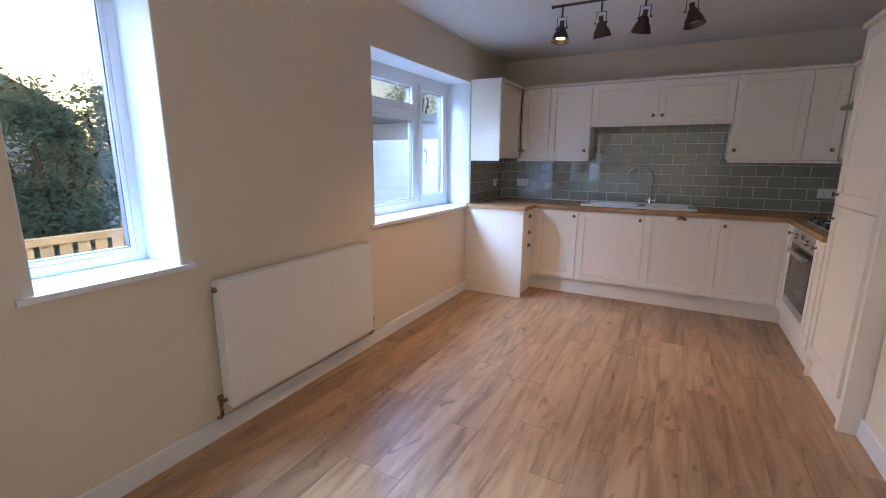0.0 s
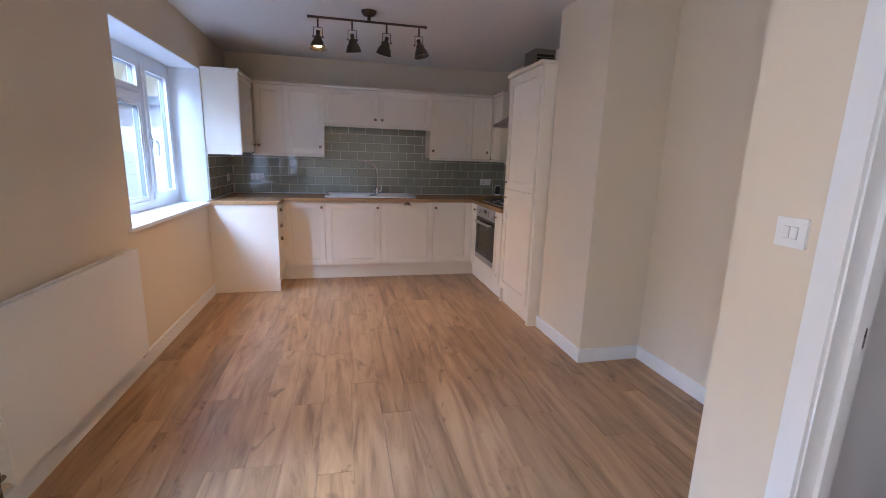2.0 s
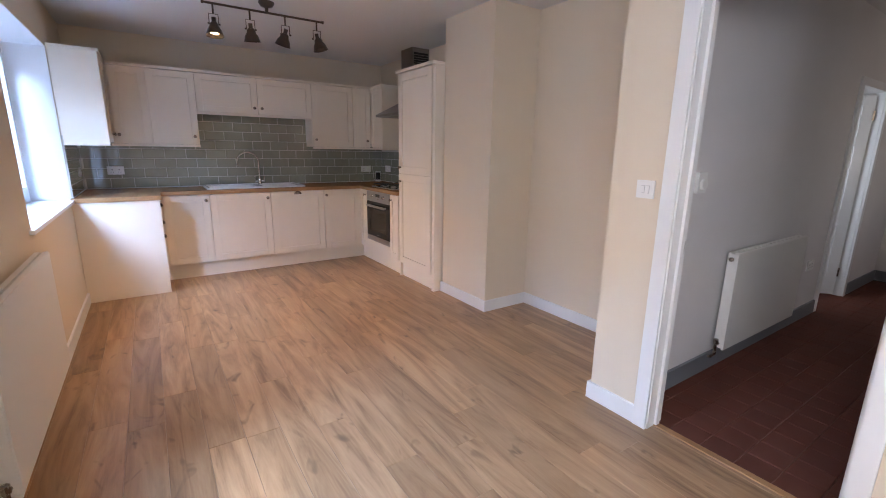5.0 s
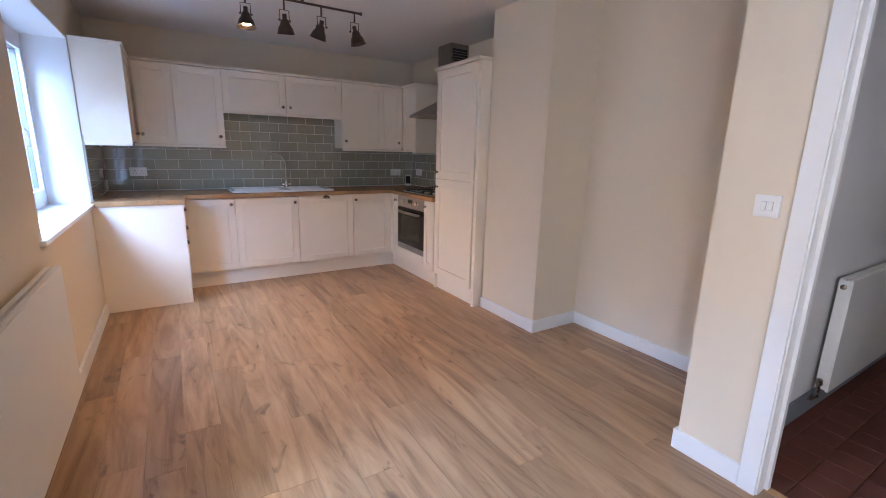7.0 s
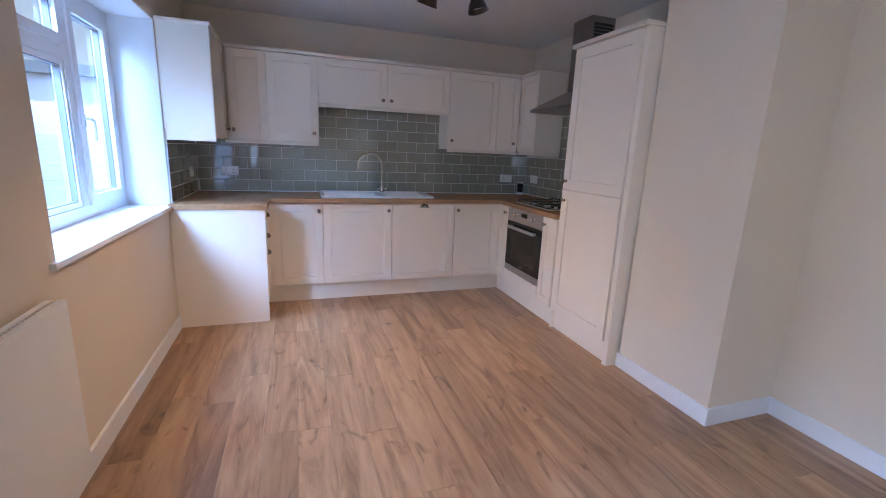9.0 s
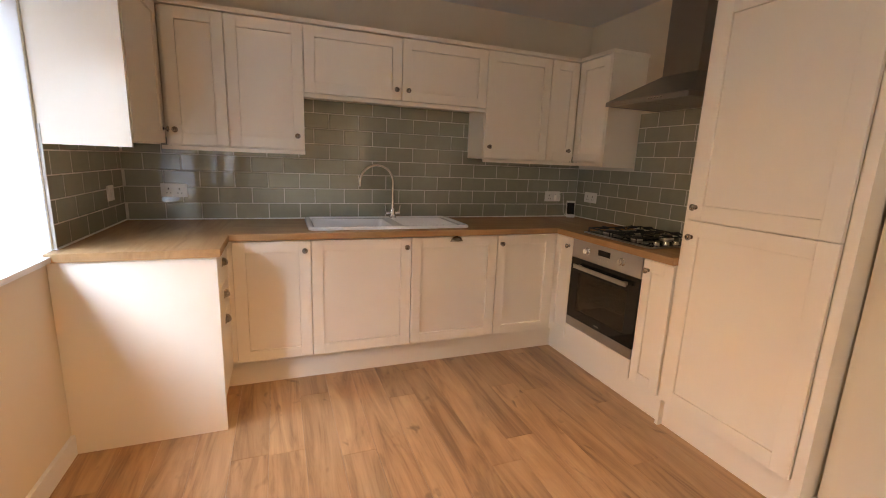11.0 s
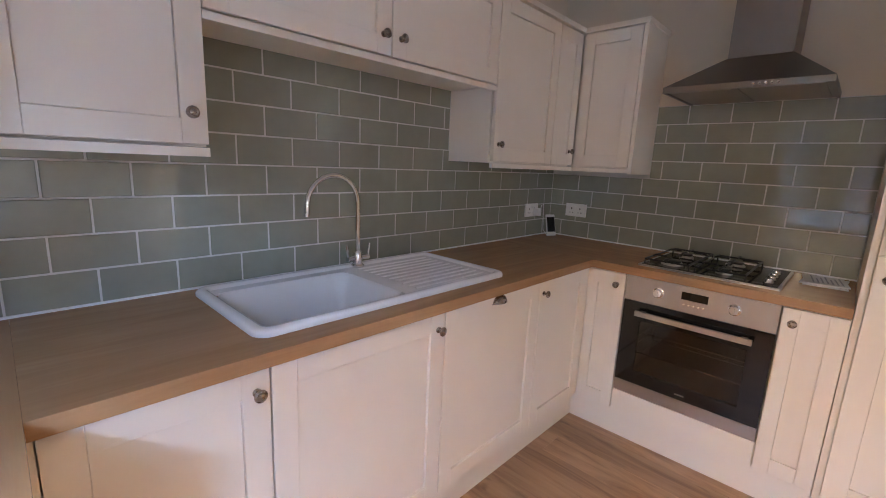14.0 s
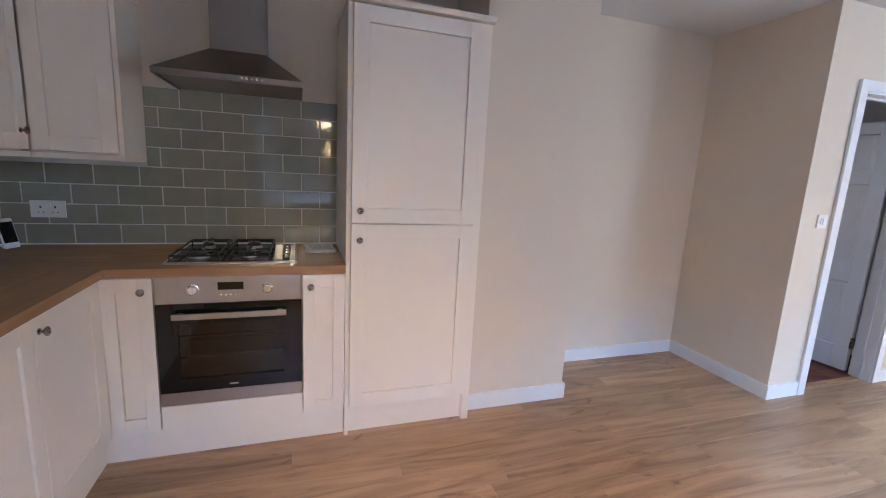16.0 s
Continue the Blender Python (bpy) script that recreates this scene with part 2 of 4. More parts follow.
def finish(name, bm, material, parent=None, bevel=0.0, smooth=False, segs=2):
    """Turns a bmesh in world places into an object, under its thing when one is given."""
    if bevel:
        bmesh.ops.bevel(bm, geom=[e for e in bm.edges if len(e.link_faces) == 2 and e.calc_face_angle(0) > 0.5], offset=bevel, segments=segs, affect="EDGES", clamp_overlap=True)
    bmesh.ops.recalc_face_normals(bm, faces=bm.faces)
    base = Vector((0, 0, 0))
    o = parent
    while o:
        base += o.location
        o = o.parent
    bmesh.ops.translate(bm, verts=bm.verts, vec=-base)
    me = bpy.data.meshes.new(name)
    bm.to_mesh(me)
    bm.free()
    me.materials.append(material)
    if smooth:
        for p in me.polygons:
            p.use_smooth = True
        me.set_sharp_from_angle(angle=radians(40))
    ob = new(name, me)
    ob.parent = parent
    return ob


def boxes(name, rows, material, parent=None, bevel=0.0):
    bm = bmesh.new()
    for r in rows:
        add_box(bm, *r)
    return finish(name, bm, material, parent, bevel)


def thing(name, at, label, category, group="", kind=""):
    e = new(name)
    e.location = at
    e.empty_display_size = 0.05
    return tagged(e, label, category, group, kind)


def structure(ob, label, category="wall"):
    return tagged(ob, label, category, "", "structure")


# outward directions of cabinet fronts: south (-y), west (-x), east (+x), north (+y)
def face_box(side, f, u0, u1, d0, d1, z0, z1):
    """A box on a front plane f: u along it, d outward from it."""
    if side == "S":
        return (u0, f - d1, z0, u1, f - d0, z1)
    if side == "N":
        return (u0, f + d0, z0, u1, f + d1, z1)
    if side == "W":
        return (f - d1, u0, z0, f - d0, u1, z1)
    return (f + d0, u0, z0, f + d1, u1, z1)


def face_pose(side, f, u, z):
    """z axis points outward, y axis up."""
    turn = {"S": 0, "W": -90, "E": 90, "N": 180}[side]
    at = (u, f, z) if side in "SN" else (f, u, z)
    return pose(*at, 90, 0, turn)


def knob(parent, side, f, u, z):
    bm = bmesh.new()
    add_lathe(bm, [(0.011, 0), (0.011, 0.003), (0.006, 0.006), (0.006, 0.014), (0.013, 0.018), (0.0165, 0.022), (0.0165, 0.026), (0.012, 0.029), (0.009, 0.028), (0.004, 0.031)], face_pose(side, f, u, z), 18)
    return tagged(finish("handle", bm, PEWTER, parent, smooth=True), "aged pewter round knob")


def cup(parent, side, f, u, z):
    """A half-round cup pull, open below."""
    bm = bmesh.new()
    m = face_pose(side, f, u, z)
    nu, nv = 14, 7
    for r in (1.0, 0.9):
        grid = []
        for i in range(nu + 1):
            a = math.pi * i / nu
            grid.append([bm.verts.new(m @ Vector((0.042 * r * math.cos(a) * math.cos(0.5 * math.pi * j / nv), 0.034 * r * math.sin(a) * math.cos(0.5 * math.pi * j / nv) - 0.012, 0.026 * r * math.sin(0.5 * math.pi * j / nv)))) for j in range(nv + 1)])
        for i in range(nu):
            for j in range(nv):
                bm.faces.new((grid[i][j], grid[i + 1][j], grid[i + 1][j + 1], grid[i][j + 1]))
    bmesh.ops.remove_doubles(bm, verts=bm.verts, dist=0.0002)
    add_tube(bm, [m @ Vector((-0.046, -0.013, 0.002)), m @ Vector((0.046, -0.013, 0.002))], 0.003, 6)
    return tagged(finish("handle", bm, PEWTER, parent, smooth=True), "aged pewter cup pull")


def shaker(parent, side, f, u0, u1, z0, z1, stile=0.068, name="door"):
    """A framed door, 20 mm thick, proud of the plane f, with a sunk middle panel."""
    g = 0.0027
    u0, u1, z0, z1 = u0 + g, u1 - g, z0 + g, z1 - g
    s = min(stile, (u1 - u0) * 0.28)
    bm = bmesh.new()
    for a in ((u0, u0 + s, z0, z1), (u1 - s, u1, z0, z1), (u0 + s, u1 - s, z0, z0 + stile), (u0 + s, u1 - s, z1 - stile, z1)):
        add_box(bm, *face_box(side, f, a[0], a[1], 0, 0.02, a[2], a[3]))
    bmesh.ops.bevel(bm, geom=bm.edges[:], offset=0.0012, segments=1, affect="EDGES")
    add_box(bm, *face_box(side, f, u0 + s * 0.9, u1 - s * 0.9, 0.001, 0.003, z0 + stile * 0.9, z1 - stile * 0.9))
    j = 0.0018
    add_box(bm, *face_box(side, f, u0 + s + j, u1 - s - j, 0.002, 0.0105, z0 + stile + j, z1 - stile - j))
    return finish(name, bm, IVORY, parent)


def slab(parent, side, f, u0, u1, z0, z1, name="drawer_front"):
    bm = bmesh.new()
    add_box(bm, *face_box(side, f, u0 + 0.0016, u1 - 0.0016, 0, 0.02, z0 + 0.0016, z1 - 0.0016))
    return finish(name, bm, IVORY, parent, 0.0015)


# ---- room shell ----
XL, YB, XR, XC, XP, ZC = -1.982, 5.26, 1.52, 0.998, 0.645, 2.577
YREAR, XHALL = -2.9, 5.6
XO = -2.33          # outer face of window wall
# W3 is an added opening out of view, there for the rear fill
W3, W2, W1, SILL, HEAD = (-2.5, -0.7), (2.605, 4.285), (0.605, 1.134), 0.945, 2.205

structure(boxes("wall_west", [
    (XO, YREAR, 0, XL, W3[0], ZC), (XO, W3[1], 0, XL, W1[0], ZC), (XO, W3[0], 0, XL, W3[1], SILL - 0.022), (XO, W3[0], HEAD, XL, W3[1], ZC),
    (XO, W1[1], 0, XL, W2[0], ZC), (XO, W2[1], 0, XL, YB + 0.3, ZC),
    (XO, W1[0], 0, XL, W1[1], SILL - 0.022), (XO, W2[0], 0, XL, W2[1], SILL - 0.022),
    (XO, W1[0], HEAD, XL, W1[1], ZC), (XO, W2[0], HEAD, XL, W2[1], ZC)], WALL), "cream painted plaster wall with two window openings and an added unseen third")
north = structure(boxes("wall_north", [(XL, YB, 0, XR + 0.3, YB + 0.3, ZC)], WALL), "cream painted kitchen wall with tiled splashback")
east = structure(boxes("wall_east", [(XR, 2.5, 0, XR + 0.3, YB, ZC)], WALL), "cream painted wall behind the cooker")
structure(boxes("wall_recess", [(1.487, 0.722, 0, XR + 0.3, 2.5, ZC)], WALL), "cream painted plain recess wall")
structure(boxes("chimney_breast", [(XC, 2.146, 0, 1.487, 2.84, ZC)], WALL, None, 0.004), "cream painted chimney breast standing proud")
DO0, DO1, DH = -0.40, 0.358, 2.075   # doorway to hall
structure(boxes("wall_doorway", [(XP, DO1 + 0.026, 0, XP + 0.12, 0.7236, ZC), (XP, DO0 - 0.026, DH + 0.026, XP + 0.12, DO1 + 0.026, ZC), (XP, YREAR, 0, XP + 0.12, DO0 - 0.026, ZC)], WALL), "cream painted wall round the hall doorway")
structure(boxes("wall_partition", [(XP + 0.12, 0.53, 0, 3.655, 0.718, ZC), (4.46, 0.53, 0, XHALL, 0.718, ZC), (3.655, 0.53, 2.05, 4.46, 0.718, ZC)], HALLWALL), "white painted hall partition wall")
structure(boxes("wall_recess_end", [(XP + 0.12, 0.7185, 0, 1.487, 0.7236, ZC)], WALL), "cream painted end wall of the recess")
# hole at x 3.8 to 4.8 is added, unseen, for the hall fill
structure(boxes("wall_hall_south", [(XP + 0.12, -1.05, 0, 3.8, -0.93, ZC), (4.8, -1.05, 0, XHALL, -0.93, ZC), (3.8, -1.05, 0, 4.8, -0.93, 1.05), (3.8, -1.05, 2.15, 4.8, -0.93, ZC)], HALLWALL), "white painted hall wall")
structure(boxes("wall_hall_end", [(XHALL, -1.05, 0, XHALL + 0.1, 0.718, ZC)], HALLWALL), "white painted end wall of the hall")
structure(boxes("wall_south", [(XL, YREAR - 0.2, 0, XP + 0.12, YREAR, ZC)], WALL), "cream painted end wall")
structure(boxes("ceiling", [(XO, YREAR - 0.2, ZC, XR + 0.3, YB + 0.3, ZC + 0.2)], CEIL), "white painted plaster ceiling", "ceiling")
structure(boxes("ceiling_hall", [(XR + 0.3, -1.05, ZC, XHALL + 0.1, 0.72, ZC + 0.2)], CEIL), "white painted hall ceiling", "ceiling")

# skirting boards with a rounded top
def skirting(rows, material=TRIM, label="white gloss skirting board along the wall"):
    bm = bmesh.new()
    for r in rows:
        add_box(bm, *r)
    return structure(finish("baseboard", bm, material, None, 0.005), label, "skirting")


SK, ST = 0.10, 0.016
skirting([(XL, YREAR, 0, XL + ST, 4.262, SK)])
skirting([(XC - ST, 2.146 - ST, 0, XC, 2.85, SK)])
skirting([(XC, 2.146 - ST, 0, 1.487, 2.146, SK)])
skirting([(1.487 - ST, 0.724, 0, 1.487, 2.146 - ST, SK)])
skirting([(XP, 0.724, 0, 1.487 - ST, 0.724 + ST, SK)])
skirting([(XP - ST, 0.437, 0, XP, 0.724 + ST, SK)])
skirting([(XP - ST, YREAR, 0, XP, DO0 - 0.08, SK)])
skirting([(XP + 0.12, 0.53 - ST, 0, 3.60, 0.53, 0.12)], GREYTRIM, "grey painted hall skirting board")
skirting([(4.52, 0.53 - ST, 0, XHALL, 0.53, 0.12)], GREYTRIM, "grey painted hall skirting board")
skirting([(XHALL - ST, -0.93, 0, XHALL, 0.53 - ST, 0.12)], GREYTRIM, "grey painted hall skirting board")

# ---- windows ----


def window(name, y0, y1, mullion, label):
    """White plastic window: outer frame, fixed light with a top vent on the near side, side-hung casement beyond."""
    w = thing(name, (-2.29, (y0 + y1) / 2, SILL), label, "window", "", "structure")
    xf, xb = -2.25, -2.315
    fr = 0.075 if mullion else 0.045
    rows = [(xb, y0, SILL, xf, y1, SILL + fr), (xb, y0, HEAD - fr, xf, y1, HEAD), (xb, y0, SILL + fr, xf, y0 + fr, HEAD - fr), (xb, y1 - fr, SILL + fr, xf, y1, HEAD - fr)]
    lights = []
    if mullion:
        rows.append((xb, mullion - 0.035, SILL + fr, xf, mullion + 0.035, HEAD - fr))
        zt = 1.84
        rows.append((xb, y0 + fr, zt - 0.035, xf, mullion - 0.035, zt + 0.035))
        lights = [(y0 + fr, mullion - 0.035, SILL + fr, zt - 0.035, 0.028), (y0 + fr, mullion - 0.035, zt + 0.035, HEAD - fr, 0.05), (mullion + 0.035, y1 - fr, SILL + fr, HEAD - fr, 0.055)]
    else:
        lights = [(y0 + fr, y1 - fr, SILL + fr, HEAD - fr, 0.018)]
    bm = bmesh.new()
    for r in rows:
        add_box(bm, *r)
    finish("frame", bm, PVC, w, 0.006)
    for a0, a1, b0, b1, s in lights:
        g = 0.002
        p = 0.012 if s > 0.04 else -0.004
        a0, a1, b0, b1 = a0 + g, a1 - g, b0 + g, b1 - g
        boxes("casement", [(xb + 0.012, a0, b0, xf + p, a1, b0 + s), (xb + 0.012, a0, b1 - s, xf + p, a1, b1), (xb + 0.012, a0, b0 + s, xf + p, a0 + s, b1 - s), (xb + 0.012, a1 - s, b0 + s, xf + p, a1, b1 - s)], PVC, w, 0.005)
        boxes("gasket", [(xb + 0.02, a0 + s - 0.002, b0 + s - 0.002, xf - 0.012, a0 + s + 0.006, b1 - s), (xb + 0.02, a1 - s - 0.006, b0 + s, xf - 0.012, a1 - s + 0.002, b1 - s), (xb + 0.02, a0 + s, b0 + s - 0.002, xf - 0.012, a1 - s, b0 + s + 0.006), (xb + 0.02, a0 + s, b1 - s - 0.006, xf - 0.012, a1 - s, b1 - s + 0.002)], GREYTRIM, w)
        pane = boxes("pane", [(-2.288, a0 + s - 0.001, b0 + s - 0.001, -2.284, a1 - s + 0.001, b1 - s + 0.001)], GLASS, w)
        pane.visible_shadow = False
    if mullion:
        bm = bmesh.new()
        hy, hz = mullion + 0.062, 1.50
        add_box(bm, xf + 0.012, hy - 0.014, hz - 0.035, xf + 0.024, hy + 0.014, hz + 0.035)
        add_tube(bm, [(xf + 0.02, hy, hz + 0.01), (xf + 0.05, hy, hz + 0.01), (xf + 0.056, hy + 0.02, hz), (xf + 0.056, hy + 0.03, hz - 0.05), (xf + 0.05, hy + 0.03, hz - 0.11)], 0.009, 8)
        finish("handle", bm, PVC, w, smooth=True)
    bm = bmesh.new()
    add_box(bm, -2.25, y0 + 0.001, SILL - 0.022, XL, y1 - 0.001, SILL)
    add_box(bm, XL, y0 - 0.055, SILL - 0.024, XL + 0.024, y1 + (0.004 if mullion else 0.055), SILL)
    finish("sill", bm, TRIM, w, 0.008)
    boxes("reveal_lining", [(-2.25, y0, SILL, XL - 0.004, y0 + 0.004, HEAD), (-2.25, y1 - 0.004, SILL, XL - 0.004, y1, HEAD), (-2.25, y0 + 0.004, HEAD - 0.004, XL - 0.004, y1 - 0.004, HEAD)], TRIM, w)
    return w


window("window_1", W1[0], W1[1], None, "white plastic window with deep white sill, garden outside")
# unseen window added round the rear fill lamp
window("added_rear_window", W3[0], W3[1], -1.6, "white plastic casement window with top vent and deep sill")
window("window_2", W2[0], W2[1], 3.64, "white plastic casement window with top vent and deep sill")

# ---- doorway and doors ----
dl = thing("door_1", (XP + 0.06, DO0, 0), "white painted door frame with architrave round an open doorway", "door frame", "", "structure")
boxes("lining", [(XP - 0.004, DO1, 0, XP + 0.124, DO1 + 0.026, DH), (XP - 0.004, DO0 - 0.026, 0, XP + 0.124, DO0, DH), (XP - 0.004, DO0 - 0.026, DH, XP + 0.124, DO1 + 0.026, DH + 0.026)], TRIM, dl, 0.002)
boxes("door_stop", [(XP + 0.06, DO1 - 0.014, 0, XP + 0.09, DO1, DH), (XP + 0.06, DO0, 0, XP + 0.09, DO0 + 0.014, DH), (XP + 0.06, DO0 + 0.014, DH - 0.014, XP + 0.09, DO1 - 0.014, DH)], TRIM, dl, 0.002)
for xa, xb2 in ((XP - 0.02, XP - 0.003), (XP + 0.123, XP + 0.14)):
    boxes("architrave", [(xa, DO1 + 0.006, 0, xb2, DO1 + 0.076, DH + 0.075), (xa, DO0 - 0.075, 0, xb2, DO0 - 0.008, DH + 0.075), (xa, DO0 - 0.008, DH + 0.008, xb2, DO1 + 0.008, DH + 0.075)], TRIM, dl, 0.006)
boxes("strike_plate", [(XP + 0.095, DO1 - 0.002, 0.94, XP + 0.118, DO1 + 0.001, 1.0)], PEWTER, dl)


def panel_door(name, m, label, width=0.75, height=1.98):
    """Six-panel door; x from the hinge along the leaf, y through its thickness."""
    d = new(name)
    d.matrix_basis = m
    tagged(d, label, "door")
    bm = bmesh.new()
    st = 0.1
    for x0, x1, z0, z1 in ((0, st, 0, height), (width - st, width, 0, height), (width / 2 - 0.045, width / 2 + 0.045, 0.2, height - 0.1), (st, width - st, 0, 0.2), (st, width - st, 0.72, 0.9), (st, width - st, 1.5, 1.6), (st, width - st, height - 0.1, height)):
        add_box(bm, x0, -0.02, z0 + 0.008, x1, 0.02, z1)
    for x0, x1 in ((st, width / 2 - 0.045), (width / 2 + 0.045, width - st)):
        for z0, z1 in ((0.2, 0.72), (0.9, 1.5), (1.6, height - 0.1)):
            add_box(bm, x0, -0.012, z0, x1, 0.012, z1)
            add_box(bm, x0 + 0.03, -0.017, z0 + 0.03, x1 - 0.03, 0.017, z1 - 0.03)
    bmesh.ops.bevel(bm, geom=bm.edges[:], offset=0.002, segments=1, affect="EDGES")
    me = finish("leaf", bm, TRIM)
    me.parent = d
    bm = bmesh.new()
    for s in (1, -1):
        add_lathe(bm, [(0.026, 0), (0.026, 0.006), (0.01, 0.009), (0.01, 0.03), (0.024, 0.04), (0.027, 0.052), (0.02, 0.062), (0.004, 0.066)], pose(width - 0.06, 0.02 * s, 0.98, -90 * s, 0, 0), 16)
    kn = finish("handle", bm, PEWTER, smooth=True)
    kn.parent = d
    bm = bmesh.new()
    for z in (0.2, 1.75):
        add_box(bm, -0.012, -0.03, z, 0.004, 0.022, z + 0.09)
    hg = finish("hinge", bm, PEWTER)
    hg.parent = d
    bm = bmesh.new()
    add_box(bm, width, -0.012, 0.9, width + 0.002, 0.012, 1.06)
    lp = finish("latch_plate", bm, CHROME)
    lp.parent = d
    return d


panel_door("hall_door", pose(XP + 0.165, DO0 - 0.02, 0.006, 0, 0, 4), "white six-panel door standing open into the hall")
d2 = thing("door_2", (4.05, 0.53, 0), "white painted door frame in the hall wall", "door frame", "", "structure")
boxes("architrave", [(3.60, 0.512, 0, 3.67, 0.53, 2.07), (4.445, 0.512, 0, 4.515, 0.53, 2.07), (3.67, 0.512, 2.005, 4.445, 0.53, 2.07)], TRIM, d2, 0.005)
boxes("lining", [(3.655, 0.531, 0, 3.675, 0.718, 2.03), (4.44, 0.531, 0, 4.46, 0.718, 2.03), (3.675, 0.531, 2.01, 4.44, 0.718, 2.03)], TRIM, d2)
panel_door("far_hall_door", pose(4.425, 0.60, 0.006, 0, 0, 137), "white six-panel hall door standing half open", 0.75)
# hole in the unseen west side is added for the far room fill
structure(boxes("wall_far_room", [(3.1, 1.9, 0, 4.7, 2.0, ZC), (3.1, 0.72, 0, 3.2, 1.0, ZC), (3.1, 1.7, 0, 3.2, 1.9, ZC), (3.1, 1.0, 0, 3.2, 1.7, 1.0), (3.1, 1.0, 2.1, 3.2, 1.7, ZC), (4.6, 0.72, 0, 4.7, 1.9, ZC)], HALLWALL), "white painted walls of the room beyond the hall")
structure(boxes("ceiling_far_room", [(3.1, 0.72, ZC, 4.7, 2.0, ZC + 0.2)], CEIL), "white painted ceiling beyond the hall", "ceiling")
structure(boxes("floor_far_room", [(3.1, 0.7195, -0.25, 4.7, 2.0, -0.002)], QUARRY), "red tiled floor beyond the hall doorway", "floor")

# ---- kitchen: base units ----
FY, FX, FL = 4.64, 0.905, -1.355      # carcass fronts (doors stand 20 mm proud)
ZB, ZD0, ZD1, ZT0, ZT1 = 0.15, 0.165, 0.912, 0.918, 0.957


def carcass(parent, *row):
    return boxes("body", [row], IVORY, parent, 0.001)


def base_unit(side, f, u0, u1, handle, label, back, top=ZT0 - 0.002):
    at = ((u0 + u1) / 2, f, ZB) if side == "S" else (f, (u0 + u1) / 2, ZB)
    e = thing("base_cabinet", at, label, "cabinet", "kitchen base units")
    row = face_box(side, f, u0, u1, -abs(back - f), -0.012, ZB, top)
    carcass(e, *row)
    d = shaker(e, side, f, u0, u1, ZD0, ZD1)
    fo = f - 0.02
    if handle == "cup":
        cup(d, side, fo, (u0 + u1) / 2, 0.892)
    else:
        knob(d, side, fo, handle, 0.851)
    return e


CORNER = -1.31
base_unit("S", FY, CORNER, -0.877, -0.913, "ivory shaker base cabinet with a pewter knob", YB)
base_unit("S", FY, -0.877, -0.242, -0.277, "ivory shaker sink base cabinet with a pewter knob", YB, 0.76)
base_unit("S", FY, -0.242, 0.392, "cup", "ivory shaker dishwasher front with a cup pull", YB)
base_unit("S", FY, 0.392, 0.868, 0.423, "ivory shaker corner base cabinet with a pewter knob", YB)
base_unit("W", FX, 4.422, 4.625, 4.464, "narrow ivory shaker cabinet beside the oven", XR)
base_unit("W", FX, 3.578, 3.786, 3.746, "narrow ivory shaker cabinet beside the oven", XR)
# corner fillers
structure(boxes("trim", [(0.868, FY - 0.016, ZD0, 0.889, FY, ZD1), (0.889, 4.625, ZD0, 0.905, FY, ZD1)], IVORY), "ivory corner post between cabinets", "trim")

# drawer unit on the window wall with its end panel
PEN = 4.205
dr = thing("drawer_cabinet", ((XL + FL) / 2, 4.45, 0), "ivory drawer cabinet with cup pulls and plain end panel", "cabinet", "kitchen base units")
boxes("end_panel", [(XL + 0.002, PEN, 0, FL + 0.02, PEN + 0.02, ZT0 - 0.002)], IVORY, dr, 0.0015)
carcass(dr, XL + 0.002, PEN + 0.02, ZB, FL - 0.001, FY + 0.3, ZT0 - 0.002)
for z0, z1, zh in ((0.165, 0.575, 0.532), (0.575, 0.735, 0.672), (0.735, 0.912, 0.845)):
    f = slab(dr, "E", FL, PEN + 0.022, FY - 0.025, z0, z1)
    cup(f, "E", FL + 0.02, (PEN + FY) / 2, zh)
structure(boxes("trim", [(FL, FY - 0.025, ZD0, FL + 0.014, FY, ZD1), (FL + 0.014, FY - 0.014, ZD0, CORNER, FY, ZD1)], IVORY), "ivory corner post between cabinets", "trim")

# oven housing and oven
oh = thing("oven_housing", (FX, 4.1, ZB), "ivory oven housing with a plain strip under the oven", "cabinet", "kitchen base units")
boxes("body", [(FX + 0.001, 3.787, ZB, XR, 4.421, 0.28), (FX + 0.05, 3.787, 0.28, XR, 3.80, ZT0 - 0.002), (FX + 0.05, 4.408, 0.28, XR, 4.421, ZT0 - 0.002)], IVORY, oh)
slab(oh, "W", FX, 3.788, 4.42, ZD0, 0.286, "panel")

OV0, OV1 = 3.791, 4.417
ov = thing("oven", (FX, 4.1, 0.287), "stainless steel built-in oven with a black glass door", "oven")
bm = bmesh.new()
add_box(bm, FX - 0.022, OV0, 0.788, FX + 0.05, OV1, 0.912)
finish("control_panel", bm, STEEL, ov, 0.003)
boxes("cavity", [(FX + 0.30, OV0 + 0.02, 0.36, FX + 0.5, OV1 - 0.02, 0.78), (FX + 0.012, OV0 + 0.02, 0.36, FX + 0.30, OV0 + 0.06, 0.78), (FX + 0.012, OV1 - 0.06, 0.36, FX + 0.30, OV1 - 0.02, 0.78), (FX + 0.012, OV0 + 0.06, 0.36, FX + 0.30, OV1 - 0.06, 0.40), (FX + 0.012, OV0 + 0.06, 0.74, FX + 0.30, OV1 - 0.06, 0.78)], OVENIN, ov)
bm = bmesh.new()
